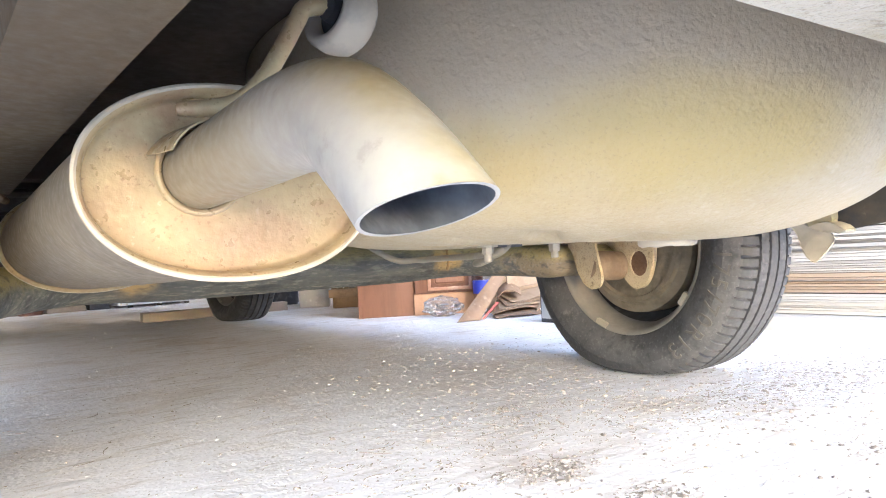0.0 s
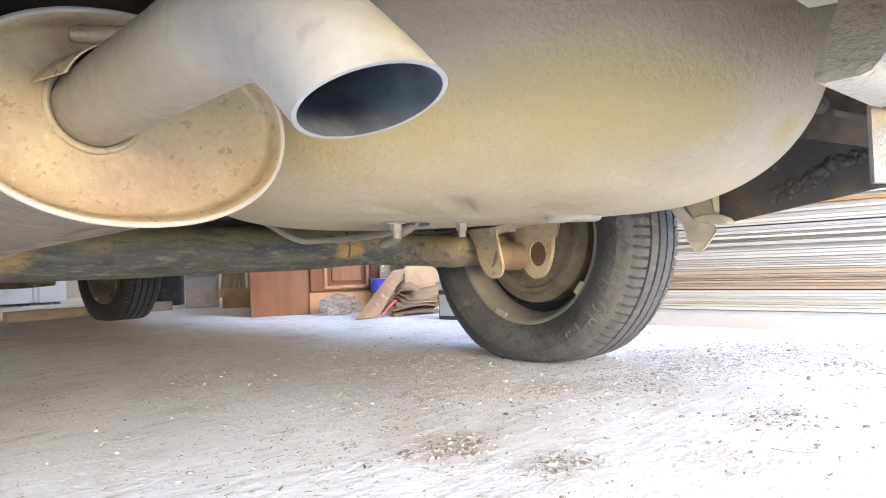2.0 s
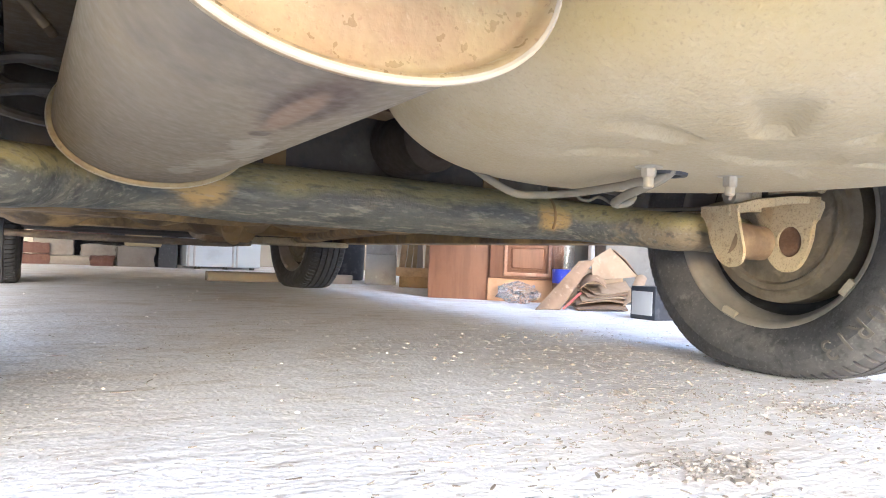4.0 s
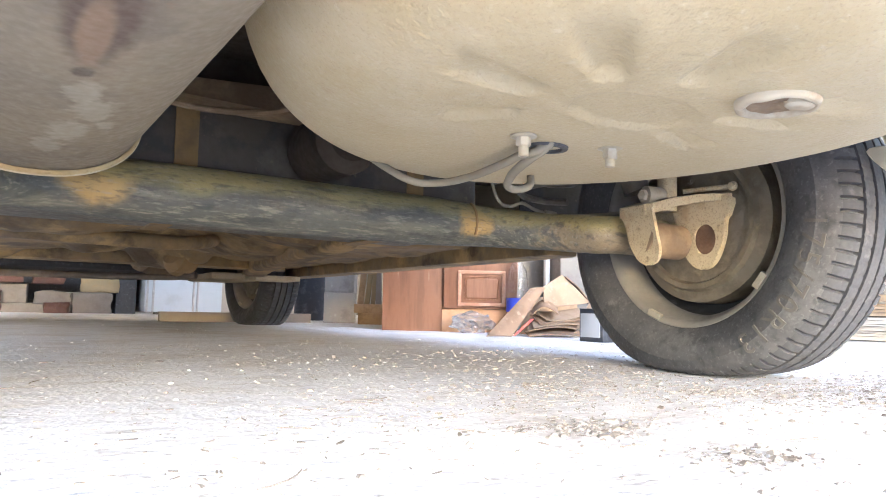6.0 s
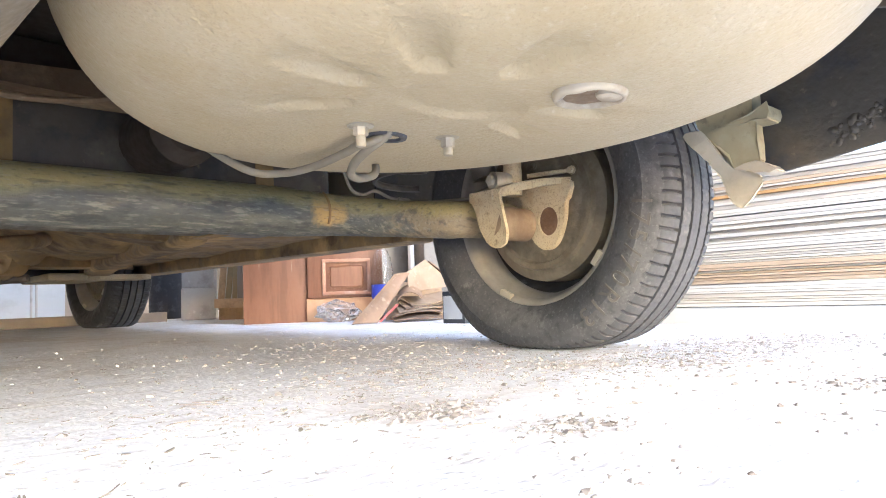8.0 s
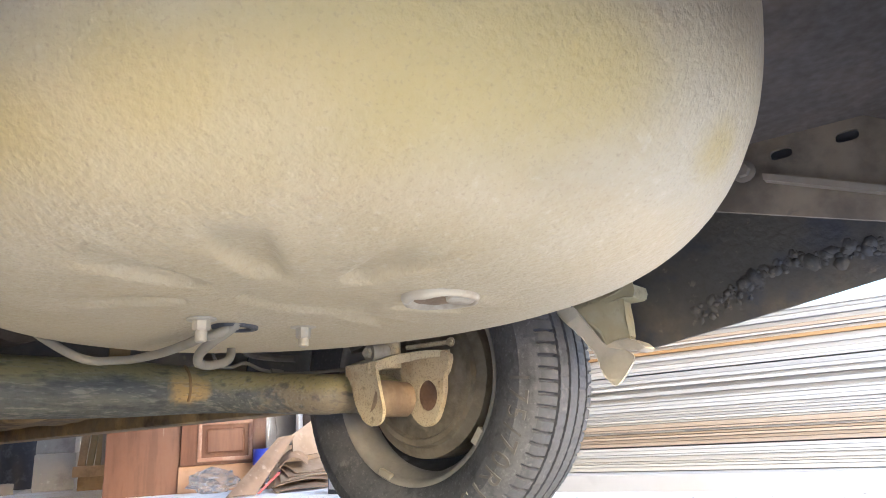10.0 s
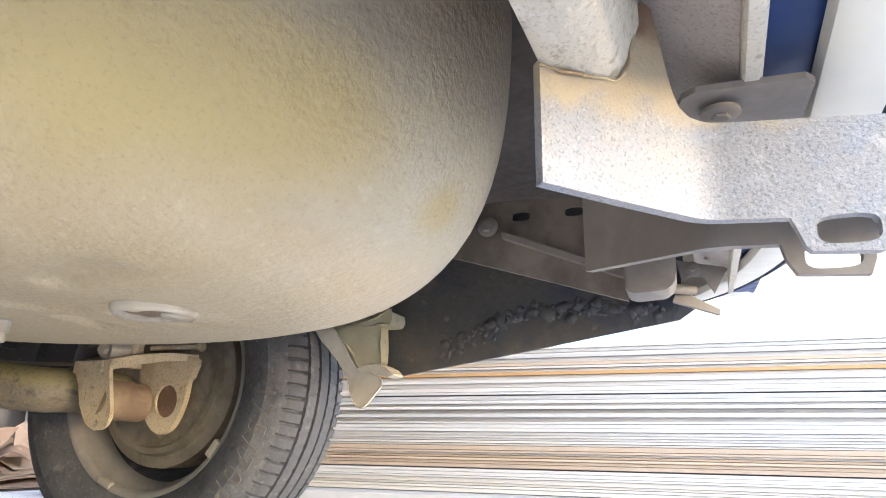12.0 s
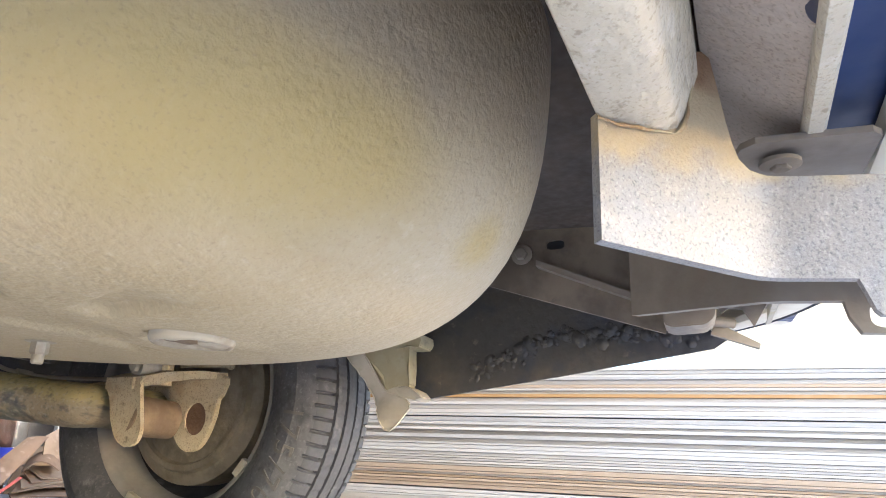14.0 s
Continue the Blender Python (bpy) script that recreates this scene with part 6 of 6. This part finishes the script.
box(bm, (-0.235, 0.019, 0.0), (-0.22, 0.36, 0.62), 0.002)
box(bm, (0.300, 0.019, 0.0), (0.315, 0.36, 0.62), 0.002)
box(bm, (-0.22, 0.34, 0.0), (0.30, 0.355, 0.62), 0.002)
box(bm, (-0.235, 0.0, 0.622), (0.315, 0.36, 0.64), 0.002)
part("carcass", bm, M_CHIPBOARD, cabinet)
bm = bmesh.new()
box(bm, (0.008, -0.010, 0.0), (0.312, 0.006, 0.092), 0.002)
part("plinth", bm, M_CHIPBOARD, cabinet, "raw chipboard plinth")
bm = bmesh.new()
box(bm, (0.0135, -0.018, 0.0935), (0.312, 0.004, 0.60), 0.003)
door = part("door", bm, M_CABINET, cabinet, "brown panelled cabinet door")
bm = bmesh.new()
for lo, hi in (((0.070, -0.027, 0.104), (0.262, -0.016, 0.118)), ((0.070, -0.027, 0.234), (0.262, -0.016, 0.248)), ((0.070, -0.027, 0.116), (0.084, -0.016, 0.236)), ((0.248, -0.027, 0.116), (0.262, -0.016, 0.236))):
    box(bm, lo, hi, 0.003)
part("moulding", bm, M_MOULD, door, "raised door moulding")
bm = bmesh.new()
box(bm, (0.098, -0.026, 0.131), (0.234, -0.016, 0.221), 0.008, seg=1)
part("panel", bm, M_CABINET, door, "raised brown door panel")

# shelf with timber offcuts
rack = empty("timber_rack", (1.22, 2.35, 0.013))
tagged(rack, "low timber rack with upright wood offcuts", "rack")
for k, (x, w, m, t) in enumerate(((-0.095, 0.03, M_TIMBER, 5), (-0.062, 0.026, M_YELLOWWOOD, 6), (-0.03, 0.022, M_YELLOWWOOD, 3), (0.0, 0.028, M_PLANK, -2), (0.04, 0.034, M_TIMBER, 2), (0.085, 0.03, M_TIMBER, 0), (0.118, 0.032, M_OLDCONC, -1), (0.152, 0.034, M_TIMBER, 1))):
    bm = bmesh.new()
    box(bm, (-w / 2, -0.01, 0), (w / 2, 0.012, 0.62), 0.002, Matrix.Translation((x, 0.0, 0.105)) @ Euler((0, radians(t), 0)).to_matrix().to_4x4())
    part("offcut", bm, m, rack)
bm = bmesh.new()
box(bm, (-0.12, -0.05, 0.06), (0.14, 0.18, 0.105), 0.004)
part("shelf", bm, M_TIMBER, rack)
bm = bmesh.new()
box(bm, (-0.11, 0.02, 0.0), (0.13, 0.16, 0.06), 0.004)
part("rail", bm, M_TIMBER, rack)
rack.matrix_world = Matrix.Translation((1.24, 2.36, 0.013)) @ Euler((0, 0, radians(-35))).to_matrix().to_4x4()

box_thing("metal_case", (1.10, 2.62, 0.015), (1.27, 2.80, 0.18), M_GREYBOX, "scuffed grey sheet-metal case on the floor", "case", 0.006, -28)
box_thing("metal_case", (1.105, 2.625, 0.18), (1.265, 2.79, 0.46), M_GREYBOX, "dented grey metal case stacked on another", "case", 0.006, -31)

bm = bmesh.new()
rod(bm, [(1.19, 3.18, 0.018), (1.19, 3.18, 0.03), (1.19, 3.18, 0.28), (1.19, 3.18, 0.30), (1.19, 3.18, 0.32), (1.19, 3.18, 0.72)], [0.085, 0.092, 0.093, 0.097, 0.093, 0.092], 32)
tagged(part("barrel", bm, M_BARREL), "dark navy plastic barrel standing on the floor", "barrel")

# white appliance and plank
appliance = empty("appliance", (0.68, 4.4, 0.024))
tagged(appliance, "white enamelled appliance with upright grey trim", "appliance")
bm = bmesh.new()
box(bm, (-0.24, 0.0, 0.02), (0.30, 0.5, 0.8), 0.012)
part("casing", bm, M_APPL, appliance)
for x in (-0.23, -0.19, 0.085, 0.115):
    bm = bmesh.new()
    box(bm, (x, -0.012, 0.02), (x + 0.014, 0.0, 0.8), 0.003)
    part("trim_strip", bm, M_GREYBOX, appliance, "grey upright trim strip")
for x in (-0.15, 0.05, 0.25):
    bm = bmesh.new()
    rod(bm, [(x, 0.05, 0.0), (x, 0.05, 0.022)], 0.02, 12)
    part("foot", bm, M_TANK, appliance)

bm = bmesh.new()
box(bm, (-0.37, -0.05, 0.0), (0.37, 0.05, 0.048), 0.003)
plank = tagged(part("plank", bm, M_PLANK), "pale timber plank lying on the floor", "plank")
plank.matrix_world = Matrix.Translation((0.62, 2.72, 0.014)) @ Euler((0, 0, radians(-5))).to_matrix().to_4x4()

# bricks and slabs
for i, (lo, hi, m, lab) in enumerate((
        ((-0.45, 4.5, 0.025), (0.02, 4.72, 0.09), M_SLAB, "pale mortar-covered slab lying on the floor"),
        ((0.0, 4.45, 0.025), (0.24, 4.62, 0.17), M_SLAB, "broken pale concrete slab on the floor"),
        ((-0.16, 4.40, 0.025), (-0.02, 4.50, 0.10), M_BRICK, "red brick lying on the floor"),
        ((-0.50, 4.55, 0.09), (-0.26, 4.70, 0.22), M_SLAB, "pale concrete slab lying on another slab"),
        ((-0.22, 4.55, 0.09), (0.0, 4.70, 0.17), M_SLAB, "pale block with mortar on a slab"),
        ((-0.24, 4.52, 0.222), (-0.06, 4.66, 0.30), M_BRICK, "red brick stacked on slabs"),
        ((0.05, 4.48, 0.172), (0.28, 4.60, 0.27), M_YELLOWWOOD, "yellow timber block on a slab"))):
    box_thing("slab" if m is M_SLAB else "brick" if m is M_BRICK else "timber_block", lo, hi, m, lab, "slab" if m is M_SLAB else "brick" if m is M_BRICK else "timber", 0.006, 3 * (i % 3) - 3, 0.016)
for bx, bz in ((-0.62, 0.025), (-0.62, 0.10), (-0.50, 0.225), (-0.40, 0.305), (-0.15, 0.305), (0.08, 0.275)):
    box_thing("brick", (bx, 4.50 + 0.02 * bz, bz), (bx + 0.21, 4.60, bz + 0.07), M_BRICK, "red brick stacked on slabs", "brick", 0.005, 2, 0.010)
# first block is an added filler that keeps the space behind the bricks dark
box_thing("dark_crate", (-0.5, 4.85, 0.025), (0.45, 5.2, 0.6), M_NEARBLACK, "near-black block added for the darkness behind stacked bricks", "crate")
box_thing("dark_crate", (0.27, 4.5, 0.025), (0.40, 4.8, 0.4), M_NEARBLACK, "dark crate beside the appliance", "crate")


# flattened cardboard
def sheet_thing(name, pts, thick, mat, label, cat, curl=0.0):
    bm = bmesh.new()
    a, b, c, d = (Vector(p) for p in pts)
    n = (b - a).cross(d - a).normalized()
    grid = []
    for j in range(9):
        v = j / 8
        row = []
        for i in range(9):
            u = i / 8
            p = a * (1 - u) * (1 - v) + b * u * (1 - v) + c * u * v + d * (1 - u) * v
            p = p + n * (curl * math.sin(math.pi * u) + 0.004 * noise.noise((p.x * 14, p.y * 14, p.z * 14)))
            row.append(bm.verts.new(p))
        grid.append(row)
    for r0, r1 in zip(grid, grid[1:]):
        for i in range(8):
            bm.faces.new((r0[i], r0[i + 1], r1[i + 1], r1[i]))
    ob = part(name, bm, mat, None, "", 60)
    s = ob.modifiers.new("sheet", "SOLIDIFY")
    s.thickness = thick
    return tagged(ob, label, cat)


G = 0.007
sheet_thing("cardboard_sheet", ((1.00, 1.11, G), (1.10, 1.10, G), (1.30, 1.15, 0.183), (1.245, 1.17, 0.176)), 0.004, M_CARD, "torn brown cardboard sheet leaning on a pile", "cardboard", 0.006)
sheet_thing("cardboard_sheet", ((1.285, 1.14, 0.112), (1.49, 1.11, 0.132), (1.40, 1.17, 0.236), (1.295, 1.16, 0.186)), 0.004, M_CARD2, "folded pale brown cardboard panel standing on a pile", "cardboard", -0.010)
sheet_thing("cardboard_sheet", ((1.405, 1.15, 0.232), (1.49, 1.105, 0.134), (1.535, 1.16, 0.128), (1.43, 1.20, 0.225)), 0.004, M_CARD, "bent brown cardboard side flap", "cardboard", 0.006)
sheet_thing("cardboard_sheet", ((1.355, 1.06, 0.012), (1.43, 1.05, 0.046), (1.525, 1.10, 0.126), (1.49, 1.11, 0.134)), 0.004, M_CARD2, "pale brown cardboard flap leaning on a pile", "cardboard", 0.012)
sheet_thing("cardboard_sheet", ((1.16, 1.07, G), (1.36, 1.03, G), (1.43, 1.12, 0.03), (1.22, 1.17, 0.02)), 0.004, M_CARD, "flattened brown cardboard lying on the floor", "cardboard", 0.008)
for k, lab in enumerate(("creased brown cardboard on a pile", "crumpled brown cardboard on a pile", "bent brown cardboard on a pile", "curled brown cardboard on a pile")):
    sheet_thing("cardboard_sheet", ((1.175 + 0.03 * k, 1.10, 0.024 + 0.013 * k), (1.36 + 0.02 * k, 1.05 + 0.008 * k, 0.030 + 0.017 * k), (1.46, 1.14, 0.058 + 0.018 * k), (1.27, 1.20, 0.048 + 0.016 * k)), 0.0035, (M_CARD, M_CARD2)[k % 2], lab, "cardboard", 0.012 - 0.007 * k)
sheet_thing("cardboard_sheet", ((1.22, 1.13, 0.078), (1.30, 1.08, 0.086), (1.35, 1.14, 0.108), (1.29, 1.20, 0.112)), 0.0035, M_CARD, "curled brown cardboard lip over a gap", "cardboard", 0.030)
sheet_thing("cardboard_sheet", ((1.30, 1.30, G), (1.60, 1.28, G), (1.60, 1.30, 0.16), (1.36, 1.32, 0.15)), 0.005, M_TIMBER, "dark brown cardboard standing behind a pile", "cardboard", 0.006)
sheet_thing("red_tape", ((1.098, 1.086, G + 0.004), (1.108, 1.083, G + 0.004), (1.20, 1.096, 0.068), (1.19, 1.100, 0.070)), 0.002, M_REDTAPE, "torn strip of red packing tape", "tape")
carton = empty("carton", (1.22, 0.74, 0.004))
tagged(carton, "dark blue carton with a white printed face", "carton")
bm = bmesh.new()
box(bm, (-0.05, 0.0, 0), (0.06, 0.10, 0.104), 0.003)
part("carton_box", bm, M_BARREL, carton)
bm = bmesh.new()
box(bm, (-0.0535, 0.010, 0.014), (-0.0505, 0.092, 0.088), 0.001)
part("printed_face", bm, M_APPL, carton, "white printed face")

# bottle
bottle = empty("bottle", (1.327, 1.345, 0.007))
tagged(bottle, "clear plastic bottle with a blue label standing behind cardboard", "bottle")
bm = bmesh.new()
BOTTLE = ((0.036, 0.0), (0.042, 0.006), (0.042, 0.05), (0.0405, 0.055), (0.042, 0.06), (0.042, 0.10), (0.043, 0.20), (0.035, 0.25), (0.016, 0.285), (0.014, 0.30))
loft(bm, [[(r * math.cos(a), r * math.sin(a), z) for a in (2 * math.pi * k / 24 for k in range(24))] for r, z in BOTTLE])
skin = part("bottle_body", bm, M_PET, bottle).modifiers.new("wall", "SOLIDIFY")
skin.thickness, skin.offset = 0.0007, -1
bm = bmesh.new()
rod(bm, [(0, 0, 0.085), (0, 0, 0.140)], 0.0435, 24)
part("bottle_label", bm, M_LABEL, bottle, "blue wrap label")
bm = bmesh.new()
rod(bm, [(0, 0, 0.298), (0, 0, 0.318)], 0.016, 16)
part("bottle_cap", bm, M_APPL, bottle, "white screw cap")

box_thing("grey_board", (1.40, 1.64, 0.01), (1.82, 1.66, 0.72), M_OLDCONC, "grey sheet leaning upright", "board", 0.002, -4)
box_thing("white_post", (1.600, 1.48, 0.01), (1.622, 1.50, 0.72), M_APPL, "slim white upright post", "post", 0.002)
box_thing("slab", (1.62, 1.32, 0.007), (2.02, 1.50, 0.62), M_OLDCONC, "rough grey concrete slab standing upright", "slab", 0.01, -20)

# clear plastic bag
bm = bmesh.new()
bmesh.ops.create_icosphere(bm, subdivisions=3, radius=1.0)
for v in bm.verts:
    s = 1 + 0.5 * noise.noise(v.co * 2.4)
    v.co = Vector((1.17 + 0.085 * v.co.x * s, 1.42 + 0.06 * v.co.y * s, 0.045 + 0.042 * v.co.z * s))
tagged(part("plastic_bag", bm, M_BAG, None, "", 20), "crumpled clear plastic bag on the floor", "bag")
